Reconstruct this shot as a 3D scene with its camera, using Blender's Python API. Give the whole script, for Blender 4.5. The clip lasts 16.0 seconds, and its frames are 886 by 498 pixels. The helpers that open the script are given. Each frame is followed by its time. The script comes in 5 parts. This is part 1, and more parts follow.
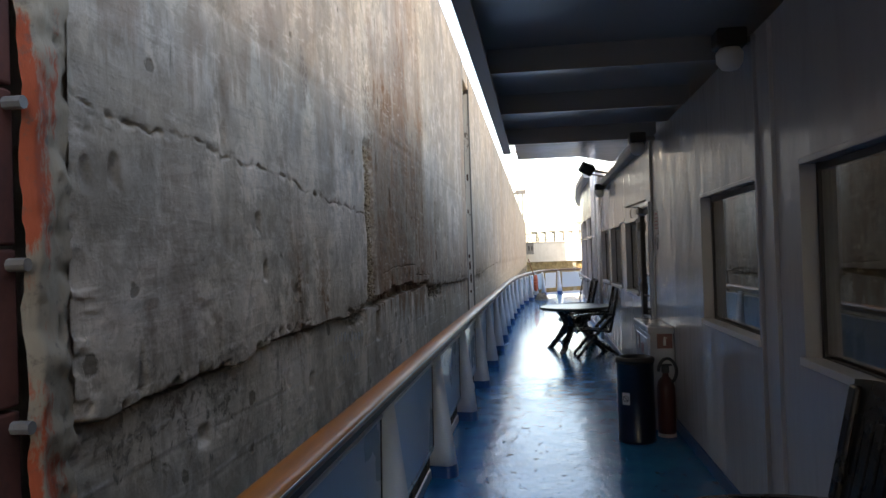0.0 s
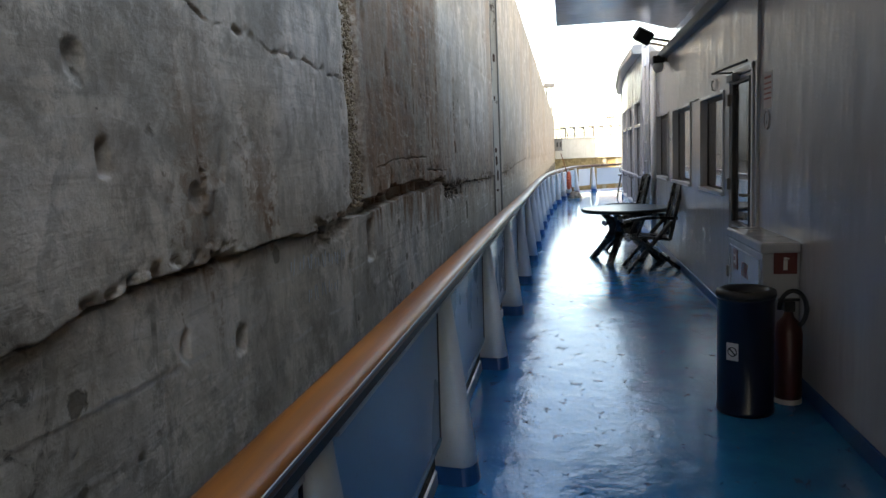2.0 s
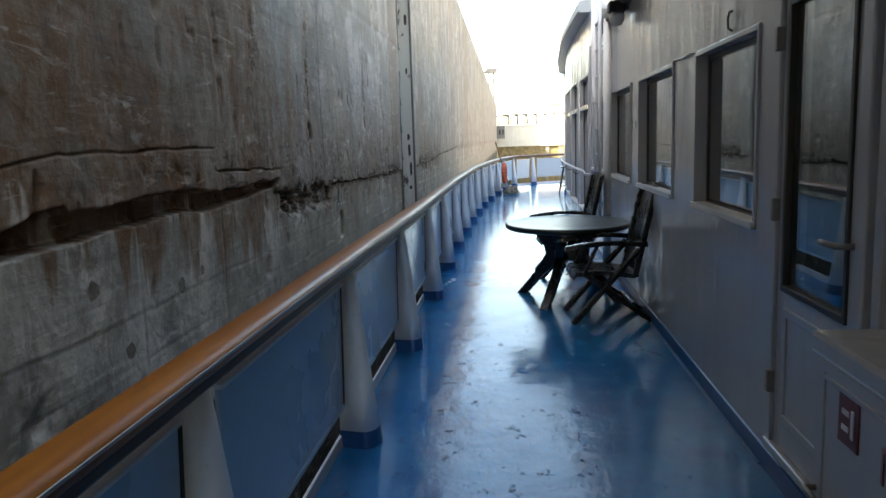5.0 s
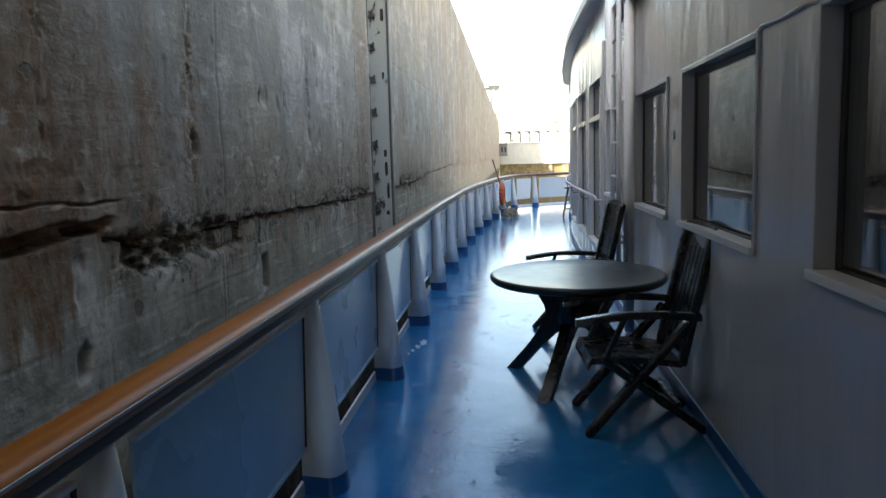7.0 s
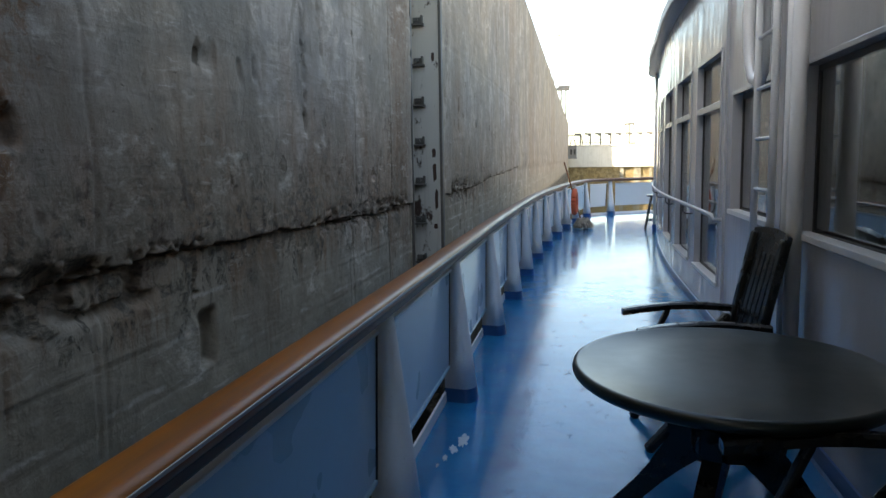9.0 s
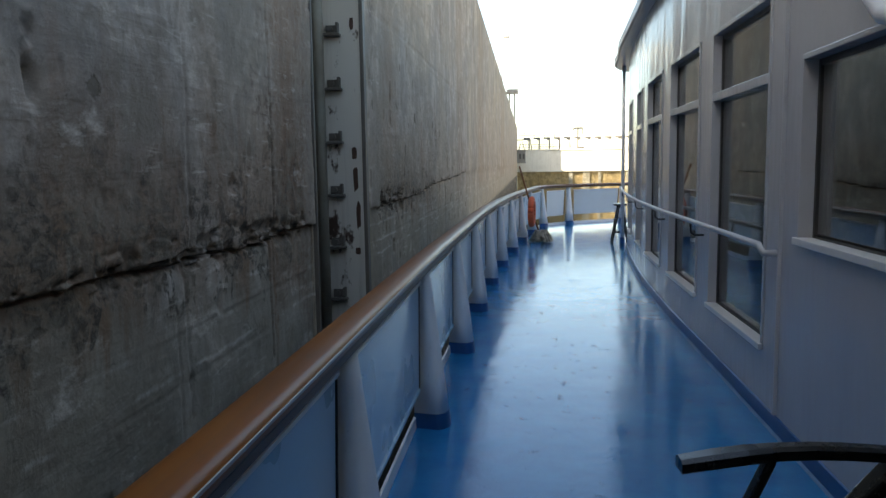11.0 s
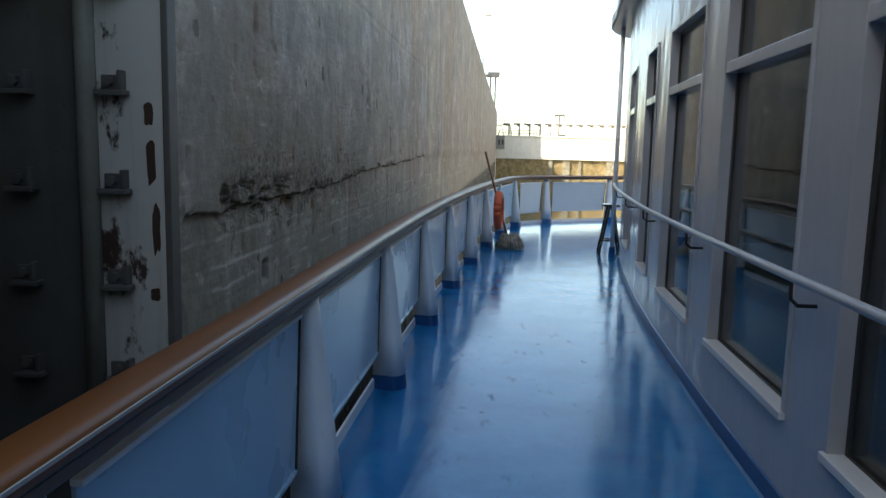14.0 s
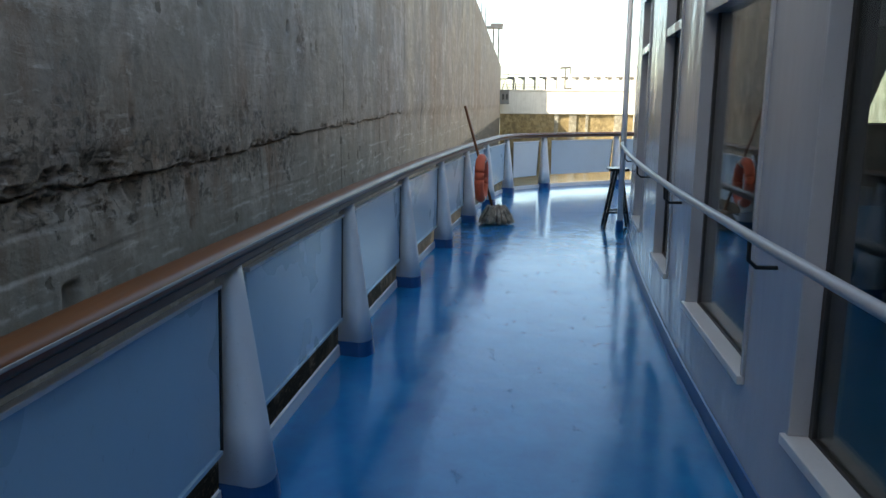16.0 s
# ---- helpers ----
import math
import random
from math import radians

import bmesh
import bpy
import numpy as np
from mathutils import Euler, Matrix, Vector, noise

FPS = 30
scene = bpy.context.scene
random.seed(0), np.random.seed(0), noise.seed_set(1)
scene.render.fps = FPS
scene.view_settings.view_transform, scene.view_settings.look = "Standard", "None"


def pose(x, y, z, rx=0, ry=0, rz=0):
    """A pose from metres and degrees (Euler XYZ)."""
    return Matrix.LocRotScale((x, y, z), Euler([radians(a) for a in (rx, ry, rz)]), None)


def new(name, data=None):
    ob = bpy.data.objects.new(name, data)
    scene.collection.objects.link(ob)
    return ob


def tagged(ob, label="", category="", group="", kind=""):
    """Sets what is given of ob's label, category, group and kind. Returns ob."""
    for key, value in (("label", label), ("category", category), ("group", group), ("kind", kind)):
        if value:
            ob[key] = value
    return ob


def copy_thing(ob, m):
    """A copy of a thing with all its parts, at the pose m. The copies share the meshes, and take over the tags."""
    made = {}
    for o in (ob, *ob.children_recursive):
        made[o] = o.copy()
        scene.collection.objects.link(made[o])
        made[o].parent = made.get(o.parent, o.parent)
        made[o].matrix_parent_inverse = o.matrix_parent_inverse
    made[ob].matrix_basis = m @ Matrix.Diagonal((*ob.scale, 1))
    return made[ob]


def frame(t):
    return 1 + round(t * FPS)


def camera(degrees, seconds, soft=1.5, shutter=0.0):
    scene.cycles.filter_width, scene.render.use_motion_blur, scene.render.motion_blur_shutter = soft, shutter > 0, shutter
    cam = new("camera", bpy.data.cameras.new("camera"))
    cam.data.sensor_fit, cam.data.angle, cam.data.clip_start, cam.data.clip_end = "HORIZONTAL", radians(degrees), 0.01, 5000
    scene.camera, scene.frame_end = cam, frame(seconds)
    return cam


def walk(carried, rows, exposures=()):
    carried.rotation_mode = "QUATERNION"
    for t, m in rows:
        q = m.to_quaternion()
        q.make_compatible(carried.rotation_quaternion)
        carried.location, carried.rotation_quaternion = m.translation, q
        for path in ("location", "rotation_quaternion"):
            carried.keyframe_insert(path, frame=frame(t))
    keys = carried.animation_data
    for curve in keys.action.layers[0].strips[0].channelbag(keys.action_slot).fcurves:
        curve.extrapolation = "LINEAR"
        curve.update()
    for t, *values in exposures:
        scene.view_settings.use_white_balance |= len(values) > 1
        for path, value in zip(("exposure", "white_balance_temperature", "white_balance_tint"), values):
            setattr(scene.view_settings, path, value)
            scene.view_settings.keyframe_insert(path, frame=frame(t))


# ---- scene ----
cam = camera(61.1, 16.0)
# seconds, x, y, z in metres, yaw, pitch, roll in degrees
ROWS = [
    (0.0, -0.0095, 0.0450, 1.6195, 7.175, 0.624, 1.871),
    (0.5, -0.0860, 0.5973, 1.5966, 7.748, -1.115, 1.875),
    (1.0, -0.1500, 1.1100, 1.5676, 10.269, -2.033, 2.439),
    (1.5, -0.1874, 1.6611, 1.5438, 10.561, -4.551, 2.334),
    (2.0, -0.2144, 2.1978, 1.5339, 9.141, -7.039, 2.388),
    (2.5, -0.1520, 2.8037, 1.5431, 8.991, -7.756, 2.303),
    (3.0, -0.1642, 3.3599, 1.5350, 7.800, -8.212, 1.587),
    (3.5, -0.1230, 3.9509, 1.5007, 5.829, -9.158, 1.932),
    (4.0, -0.0567, 4.4942, 1.5048, 7.326, -10.114, 2.227),
    (4.5, -0.0022, 5.0886, 1.5297, 4.954, -9.239, 1.882),
    (7.0, 0.1633, 7.7775, 1.5220, 5.249, -6.888, 1.508),
    (7.5, 0.1570, 8.3328, 1.5104, 5.922, -7.150, 1.233),
    (8.0, 0.1037, 8.8419, 1.4901, 8.444, -7.032, 0.769),
    (8.5, 0.0428, 9.4236, 1.4924, 8.266, -7.143, 0.574),
    (9.0, 0.0257, 9.9496, 1.5156, 10.336, -6.644, 0.910),
    (9.5, -0.0288, 10.5340, 1.5075, 8.777, -6.454, 0.696),
    (12.0, -0.1874, 13.2600, 1.4877, 3.437, -6.469, 1.127),
    (12.5, -0.1531, 13.7593, 1.4726, 1.004, -6.716, 0.853),
    (13.0, -0.1006, 14.2520, 1.4888, 3.849, -6.733, 0.620),
    (13.5, -0.0744, 14.8134, 1.4859, 4.084, -7.210, -0.783),
    (14.0, 0.0160, 15.3373, 1.4848, 4.968, -7.586, -1.327),
    (14.5, 0.0890, 15.8030, 1.4558, 6.261, -7.902, -1.080),
    (15.0, 0.1787, 16.3163, 1.4529, 5.124, -9.027, -0.333),
    (15.5, 0.2487, 16.7904, 1.4778, 7.906, -10.141, -0.296),
    (16.0, 0.2895, 17.3133, 1.4732, 5.427, -10.856, -0.309),
]
walk(cam, [(t, pose(x, y, z, 90 + pitch, roll, yaw)) for t, x, y, z, yaw, pitch, roll in ROWS],
     [(0.0, 2.5, 8100, 14), (2.0, 2.72, 8000, 10), (4.5, 2.8, 7900, 7), (7.5, 2.48, 7750, 6), (9.5, 2.1, 7600, 6), (12.5, 1.65, 7300, 5), (16.0, 1.75, 7050, 4)])

# ---- light ----
SUN_WAY = Vector((0.70, 0.50, -0.66)).normalized()
world = bpy.data.worlds.new("sky")
scene.world = world
world.use_nodes = True
wn = world.node_tree.nodes
sky = wn.new("ShaderNodeTexSky")
sky.sky_type = "NISHITA"
sky.sun_disc = False
sky.sun_elevation = math.asin(-SUN_WAY.z)
sky.sun_rotation = math.atan2(-SUN_WAY.x, -SUN_WAY.y)
sky.dust_density = 1.5
sky.air_density = 1.0
sky.ozone_density = 1.0
wn["Background"].inputs["Strength"].default_value = 0.15
world.node_tree.links.new(sky.outputs["Color"], wn["Background"].inputs["Color"])
sun = new("sun", bpy.data.lights.new("sun", "SUN"))
sun.data.energy = 5.0
sun.data.angle = radians(0.5)
sun.data.color = (1.0, 0.93, 0.82)
sun.matrix_world = Matrix.Translation((-20, -10, 30)) @ SUN_WAY.to_track_quat("-Z", "Y").to_matrix().to_4x4()


# ---- material helpers ----
class Nodes:
    """A small wrapper to write node trees in short lines."""

    def __init__(self, name):
        self.mat = bpy.data.materials.new(name)
        self.mat.use_nodes = True
        self.t = self.mat.node_tree
        self.bsdf = self.t.nodes["Principled BSDF"]
        self.geo = self.t.nodes.new("ShaderNodeNewGeometry")
        self.pos = self.geo.outputs["Position"]

    def put(self, kind, ins=None):
        n = self.t.nodes.new(kind)
        for k, v in (ins or {}).items():
            self.feed(n.inputs[k], v)
        return n

    def feed(self, socket, v):
        if isinstance(v, bpy.types.NodeSocket):
            self.t.links.new(v, socket)
        else:
            socket.default_value = v

    def noise(self, scale, detail=4.0, rough=0.55, stretch=(1, 1, 1), shift=(0, 0, 0), distort=0.0):
        m = self.put("ShaderNodeMapping", {"Vector": self.pos, "Scale": stretch, "Location": shift})
        n = self.put("ShaderNodeTexNoise", {"Vector": m.outputs[0], "Scale": scale, "Detail": detail, "Roughness": rough, "Distortion": distort})
        return n.outputs["Fac"]

    def ramp(self, fac, lo, hi, a=0.0, b=1.0):
        n = self.put("ShaderNodeMapRange", {"Value": fac, "From Min": lo, "From Max": hi, "To Min": a, "To Max": b})
        n.clamp = True
        return n.outputs[0]

    def mix(self, fac, a, b, mode="MIX"):
        n = self.put("ShaderNodeMix")
        n.data_type, n.blend_type = "RGBA", mode
        self.feed(n.inputs[0], fac)
        self.feed(n.inputs[6], a)
        self.feed(n.inputs[7], b)
        return n.outputs[2]

    def calc(self, op, a, b=0.0, c=0.0):
        n = self.put("ShaderNodeMath")
        n.operation = op
        for i, v in enumerate((a, b, c)):
            self.feed(n.inputs[i], v)
        return n.outputs[0]

    def bump(self, height, strength=0.3, distance=0.01, normal=None):
        n = self.put("ShaderNodeBump", {"Height": height, "Strength": strength, "Distance": distance})
        if normal is not None:
            self.feed(n.inputs["Normal"], normal)
        return n.outputs[0]

    def done(self, color, rough, metal=0.0, normal=None, coat=0.0, coat_rough=0.05, spec=0.5):
        b = self.bsdf.inputs
        for k, v in (("Base Color", color), ("Roughness", rough), ("Metallic", metal), ("Coat Weight", coat), ("Coat Roughness", coat_rough), ("Specular IOR Level", spec)):
            self.feed(b[k], v)
        if normal is not None:
            self.feed(b["Normal"], normal)
            self.feed(b["Coat Normal"], normal)
        return self.mat


def rgb(r, g, b):
    return (r, g, b, 1.0)


def paint(name, color, rough=0.35, dirt=(0.25, 0.22, 0.18), dirt_amount=0.25, coat=0.0, bump=0.08, streaks=True, wavy=0.0):
    """Ship's paint: brushed, slightly uneven, with grime, faint runs and buckled plating."""
    n = Nodes(name)
    grime = n.ramp(n.noise(1.3, 9, 0.7), 0.40, 0.72)
    runs = n.ramp(n.noise(5.0, 8, 0.65, (1, 1, 0.05)), 0.48, 0.70)
    fine = n.noise(70.0, 4, 0.65)
    col = n.mix(n.calc("MULTIPLY", grime, dirt_amount), rgb(*color), rgb(*dirt))
    if streaks:
        col = n.mix(n.calc("MULTIPLY", runs, dirt_amount * 0.7), col, rgb(*[c * 0.8 for c in dirt]))
    specks = n.ramp(n.noise(38.0, 5, 0.7, (1, 1, 0.6), (1, 7, 3)), 0.64, 0.69)
    col = n.mix(n.calc("MULTIPLY", specks, min(0.6, dirt_amount * 1.6)), col, rgb(*[c * 0.6 for c in dirt]))
    r = n.ramp(n.noise(2.0, 3, 0.5), 0.3, 0.7, rough * 0.94, rough * 1.07)
    nor = n.bump(n.calc("ADD", n.noise(6.0, 4), n.calc("MULTIPLY", fine, 0.2)), bump, 0.02)
    if wavy:
        nor = n.bump(n.noise(2.4, 3, 0.55, (1, 1, 0.3)), wavy, 0.06, nor)
    return n.done(col, r, 0.0, nor, coat)


def concrete(name, base, aged=True):
    """Old lock concrete: cast lifts, vertical runs, brown seepage, pits, chalky bloom."""
    n = Nodes(name)
    sep = n.put("ShaderNodeSeparateXYZ", {"Vector": n.pos})
    y, z = sep.outputs[1], sep.outputs[2]
    shade = lambda k, r=1.0, b=1.0: rgb(min(1, base[0] * k * r), min(1, base[1] * k), min(1, base[2] * k * b))
    big = n.noise(0.5, 4, 0.6)
    mid = n.noise(2.1, 10, 0.62, (1, 1, 0.75), distort=0.4)
    blot = n.noise(5.5, 8, 0.6, (1, 1, 0.75), (4, 1, 8), distort=1.2)
    fine = n.noise(17.0, 9, 0.68, (1, 1, 1.3), distort=0.5)
    grit = n.noise(80.0, 5, 0.7)
    runs = n.noise(3.4, 9, 0.62, (1, 1, 0.06), distort=0.3)
    runs2 = n.noise(8.5, 6, 0.6, (1, 1, 0.05), (0, 3.1, 0), distort=0.3)
    board = n.noise(4.0, 5, 0.55, (1, 0.11, 1), (0, 0, 7.0), distort=0.4)
    col = n.mix(n.ramp(mid, 0.42, 0.58), shade(0.60), shade(1.24, 1.01, 0.99))
    col = n.mix(n.ramp(big, 0.42, 0.6, 0, 0.5), col, shade(1.02, 1.12, 0.80))
    col = n.mix(n.ramp(blot, 0.53, 0.62, 0, 0.6), col, shade(0.58, 1.05, 0.9))
    col = n.mix(n.ramp(runs, 0.53, 0.64, 0, 0.42), col, shade(0.55, 1.06, 0.88))
    col = n.mix(n.ramp(runs2, 0.60, 0.70, 0, 0.2), col, shade(1.3, 1.0, 0.98))
    # cloudy fields of darker and paler mortar, wider than high
    cloud = n.noise(1.1, 9, 0.66, (1, 0.7, 1.5), (3, 8, 1), distort=0.8)
    col = n.mix(n.ramp(cloud, 0.36, 0.47, 0.55, 0.0), col, shade(0.62, 1.0, 0.97))
    col = n.mix(n.ramp(cloud, 0.55, 0.66, 0.0, 0.4), col, shade(1.24, 0.99, 1.03))
    trowel = n.noise(6.5, 8, 0.68, (1, 0.22, 2.2), (9, 1, 4), distort=1.0)
    col = n.mix(n.ramp(trowel, 0.56, 0.64, 0.0, 0.45), col, shade(0.55, 1.03, 0.93))
    if aged:
        # later pours are darker and greyer
        pour_tone = n.ramp(n.calc("ADD", y, n.ramp(mid, 0.3, 0.7, -0.5, 0.5)), 10.6, 12.0, 0.0, 0.72)
        col = n.mix(pour_tone, col, n.mix(1.0, col, rgb(0.61, 0.595, 0.60), "MULTIPLY"))
        # the distant blocks, each of its own tone
        block = n.noise(0.5, 2, 0.5, (0.01, 1, 0.02), (4, 0, 0))
        away = n.ramp(y, 22.0, 30.0, 0.0, 0.75)
        col = n.mix(n.calc("MULTIPLY", away, n.ramp(block, 0.42, 0.5)), col, n.mix(1.0, col, rgb(0.80, 0.80, 0.84), "MULTIPLY"))
        col = n.mix(n.calc("MULTIPLY", away, n.ramp(block, 0.52, 0.6)), col, n.mix(1.0, col, rgb(1.12, 1.08, 1.08), "MULTIPLY"))
        # darker tone below the lift joint, stronger further along the wall
        low = n.ramp(n.calc("ADD", z, n.ramp(mid, 0.35, 0.65, -0.15, 0.15)), 0.75, 1.2, 0.05, 0.0)
        low = n.calc("MULTIPLY", low, n.ramp(y, 9.5, 13.0, 1.0, 9.0))
        col = n.mix(low, col, shade(0.52, 0.96, 0.9))
        # wet slime line, blackened to paint in the shade of the hull gap
        slime_shade = n.ramp(n.calc("ADD", z, n.ramp(blot, 0.35, 0.65, -0.12, 0.12)), 0.02, 0.16, 0.97, 0.0)
        col = n.mix(slime_shade, col, rgb(0.022, 0.02, 0.015))
        # pale edges of the form boards on the lower lift
        for level, lean in ((0.30, 0.004), (0.585, -0.003), (0.815, 0.002), (0.94, 0.0)):
            off = n.calc("ADD", z, n.calc("ADD", n.ramp(mid, 0.3, 0.7, -0.022, 0.022), n.calc("MULTIPLY", y, lean)))
            line = n.ramp(n.calc("ABSOLUTE", n.calc("SUBTRACT", off, level)), 0.004, 0.016, 1.0, 0.0)
            line = n.calc("MULTIPLY", line, n.ramp(n.noise(1.6, 4, 0.6, (1, 1, 0.3), (level * 9, 0, 0)), 0.48, 0.56, 0.0, 0.6))
            col = n.mix(line, col, shade(1.15, 0.98, 1.02))
        # brown seepage in stretches of the wall
        tex = n.ramp(n.noise(1.7, 9, 0.66, (1, 1, 0.22), (5, 0, 0), distort=0.5), 0.42, 0.50, 0.45, 1.0)
        tex2 = n.ramp(blot, 0.42, 0.62, 1.0, 0.55)
        tex = n.calc("MULTIPLY", tex, tex2)
        wob = n.ramp(fine, 0.3, 0.7, -0.2, 0.2)
        drift = n.ramp(runs, 0.3, 0.7, -0.45, 0.45)
        for y0, y1, z0, z1, amount in ((7.15, 10.9, 1.0, 4.2, 1.0), (7.15, 10.9, 1.0, 3.4, 0.7), (8.2, 10.8, 2.6, 7.5, 0.8), (4.72, 5.10, 0.9, 2.2, 1.0), (5.33, 5.66, 1.1, 2.0, 1.0), (2.4, 7.0, 2.6, 7.5, 0.5), (10.6, 11.7, 0.95, 2.6, 0.9), (11.6, 17.0, 0.85, 2.1, 0.7), (11.75, 11.95, 1.4, 3.0, 0.9), (16.3, 17.2, 0.5, 6.2, 0.6), (19.5, 20.6, 0.9, 3.5, 0.5), (20.6, 23.6, 0.95, 2.0, 0.6), (27.5, 29.0, 0.8, 6.5, 0.35), (34.0, 37.0, 0.8, 6.5, 0.35), (52.0, 58.0, 0.8, 6.5, 0.3)):
            w = n.calc("ADD", y, wob)
            h = n.calc("ADD", z, drift)
            edge = min(0.35, (y1 - y0) * 0.4)
            f = n.calc("MULTIPLY", n.ramp(w, y0, y0 + edge * 0.6), n.ramp(w, y1 - edge, y1, 1, 0))
            f = n.calc("MULTIPLY", f, n.calc("MULTIPLY", n.ramp(h, z0, z0 + 0.15), n.ramp(h, z1 - 0.8 * min(1.0, z1 - z0), z1, 1, 0)))
            col = n.mix(n.calc("MULTIPLY", n.calc("MULTIPLY", f, tex), amount), col, rgb(0.205, 0.092, 0.036))
        # darker rust-brown water stains, in tongues
        tongue = n.calc("MULTIPLY", n.ramp(n.noise(2.6, 9, 0.66, (1, 1, 0.35), (6, 3, 9), distort=0.8), 0.44, 0.54), n.ramp(trowel, 0.40, 0.56, 1.0, 0.35))
        for y0, y1, z0, z1, amount in ((7.25, 10.9, 1.25, 3.6, 0.85), (10.6, 11.9, 1.2, 2.2, 0.7), (2.75, 3.6, 1.2, 2.6, 0.6), (4.2, 4.6, 1.3, 2.2, 0.5), (11.9, 14.2, 1.15, 1.75, 0.55), (16.2, 17.2, 0.4, 2.4, 0.5), (19.4, 24.0, 1.1, 1.6, 0.45)):
            f = n.calc("MULTIPLY", n.ramp(n.calc("ADD", y, wob), y0, y0 + 0.2), n.ramp(n.calc("ADD", y, wob), y1 - 0.3, y1, 1, 0))
            f = n.calc("MULTIPLY", f, n.calc("MULTIPLY", n.ramp(n.calc("ADD", z, drift), z0, z0 + 0.2), n.ramp(n.calc("ADD", z, drift), z1 - 0.7 * min(1.0, z1 - z0), z1, 1, 0)))
            col = n.mix(n.calc("MULTIPLY", n.calc("MULTIPLY", f, tongue), amount), col, rgb(0.125, 0.066, 0.036))
        # black-brown growth over the joints of the later pours
        for y0, y1, z0, z1 in ((10.8, 17.1, 0.98, 1.62), (19.4, 24.0, 1.0, 1.6), (6.0, 7.1, 0.95, 1.35), (2.4, 4.2, 0.85, 1.3)):
            h = n.calc("ADD", z, n.ramp(blot, 0.3, 0.7, -0.3, 0.3))
            f = n.calc("MULTIPLY", n.ramp(y, y0, y0 + 0.3), n.ramp(y, y1 - 0.3, y1, 1, 0))
            f = n.calc("MULTIPLY", f, n.calc("MULTIPLY", n.ramp(h, z0, z0 + 0.08), n.ramp(h, z1 - 0.4, z1, 1, 0)))
            f = n.calc("MULTIPLY", f, n.ramp(fine, 0.44, 0.56, 0.1, 0.9))
            col = n.mix(f, col, rgb(0.062, 0.045, 0.028))
        rust = n.ramp(n.noise(1.5, 5, 0.6, (1, 1, 0.6), (2, 9, 4)), 0.61, 0.67)
        col = n.mix(n.calc("MULTIPLY", n.calc("MULTIPLY", rust, n.ramp(fine, 0.4, 0.6)), 0.75), col, rgb(0.085, 0.036, 0.018))
    dark = n.ramp(n.noise(2.0, 11, 0.78, (1, 1, 1), (0, 0, 11)), 0.52, 0.585)
    col = n.mix(n.calc("MULTIPLY", dark, 0.62), col, shade(0.42, 1.08, 0.88))
    pale = n.ramp(n.noise(3.3, 10, 0.75, (1, 0.6, 1.3), (0, 4, 2)), 0.58, 0.68)
    col = n.mix(n.calc("MULTIPLY", pale, 0.5), col, shade(1.5))
    flecks = n.calc("MULTIPLY", n.ramp(n.noise(13.0, 5, 0.6, (1, 0.28, 1.7), (2, 2, 5), distort=0.8), 0.60, 0.66), n.ramp(mid, 0.45, 0.55))
    col = n.mix(n.calc("MULTIPLY", flecks, 0.28), col, shade(1.6))
    smear = n.ramp(n.noise(1.3, 8, 0.6, (1, 1, 0.5), (7, 2, 1), distort=0.9), 0.52, 0.60)
    col = n.mix(n.calc("MULTIPLY", smear, 0.34), col, shade(0.40, 1.06, 0.9))
    # tear-shaped runs of dark slime under small defects
    drips = n.ramp(n.noise(7.0, 3, 0.5, (1, 1, 0.09), (1, 6, 2), distort=0.15), 0.675, 0.70)
    drips = n.calc("MULTIPLY", drips, n.ramp(cloud, 0.5, 0.62, 0.0, 1.0))
    col = n.mix(n.calc("MULTIPLY", drips, 0.75), col, shade(0.22, 1.1, 0.8))
    col = n.mix(n.ramp(fine, 0.57, 0.70, 0.0, 0.3), col, shade(0.5, 1.05, 0.92))
    col = n.mix(n.ramp(grit, 0.58, 0.70, 0.0, 0.10), col, shade(1.4))
    # blow holes and broken-out pebbles of uneven size
    warp = n.put("ShaderNodeVectorMath", {0: n.pos, 1: n.put("ShaderNodeCombineXYZ", {"X": 0.0, "Y": n.ramp(fine, 0, 1, -0.05, 0.05), "Z": n.ramp(blot, 0, 1, -0.05, 0.05)}).outputs[0]})
    holes = None
    for scale, size in ((3.1, 0.16), (9.0, 0.20)):
        vor = n.put("ShaderNodeTexVoronoi", {"Vector": warp.outputs[0], "Scale": scale})
        pick = n.put("ShaderNodeSeparateColor", {"Color": vor.outputs["Color"]}).outputs[0]
        limit = n.calc("MULTIPLY", n.calc("POWER", pick, 3.0), size)
        one = n.ramp(n.calc("SUBTRACT", limit, vor.outputs["Distance"]), 0.0, 0.03)
        holes = one if holes is None else n.calc("MAXIMUM", holes, one)
    col = n.mix(n.calc("MULTIPLY", holes, 0.8), col, shade(0.22, 1.15, 0.8))
    h = n.calc("ADD", n.calc("MULTIPLY", mid, 0.8), n.calc("MULTIPLY", board, 0.5))
    nor = n.bump(h, 0.7, 0.045)
    nor = n.bump(n.calc("SUBTRACT", n.calc("ADD", n.calc("MULTIPLY", fine, 0.8), n.calc("MULTIPLY", grit, 0.2)), holes), 0.65, 0.010, nor)
    return n.done(col, n.ramp(mid, 0.4, 0.6, 0.72, 0.92), 0.0, nor, spec=0.3)


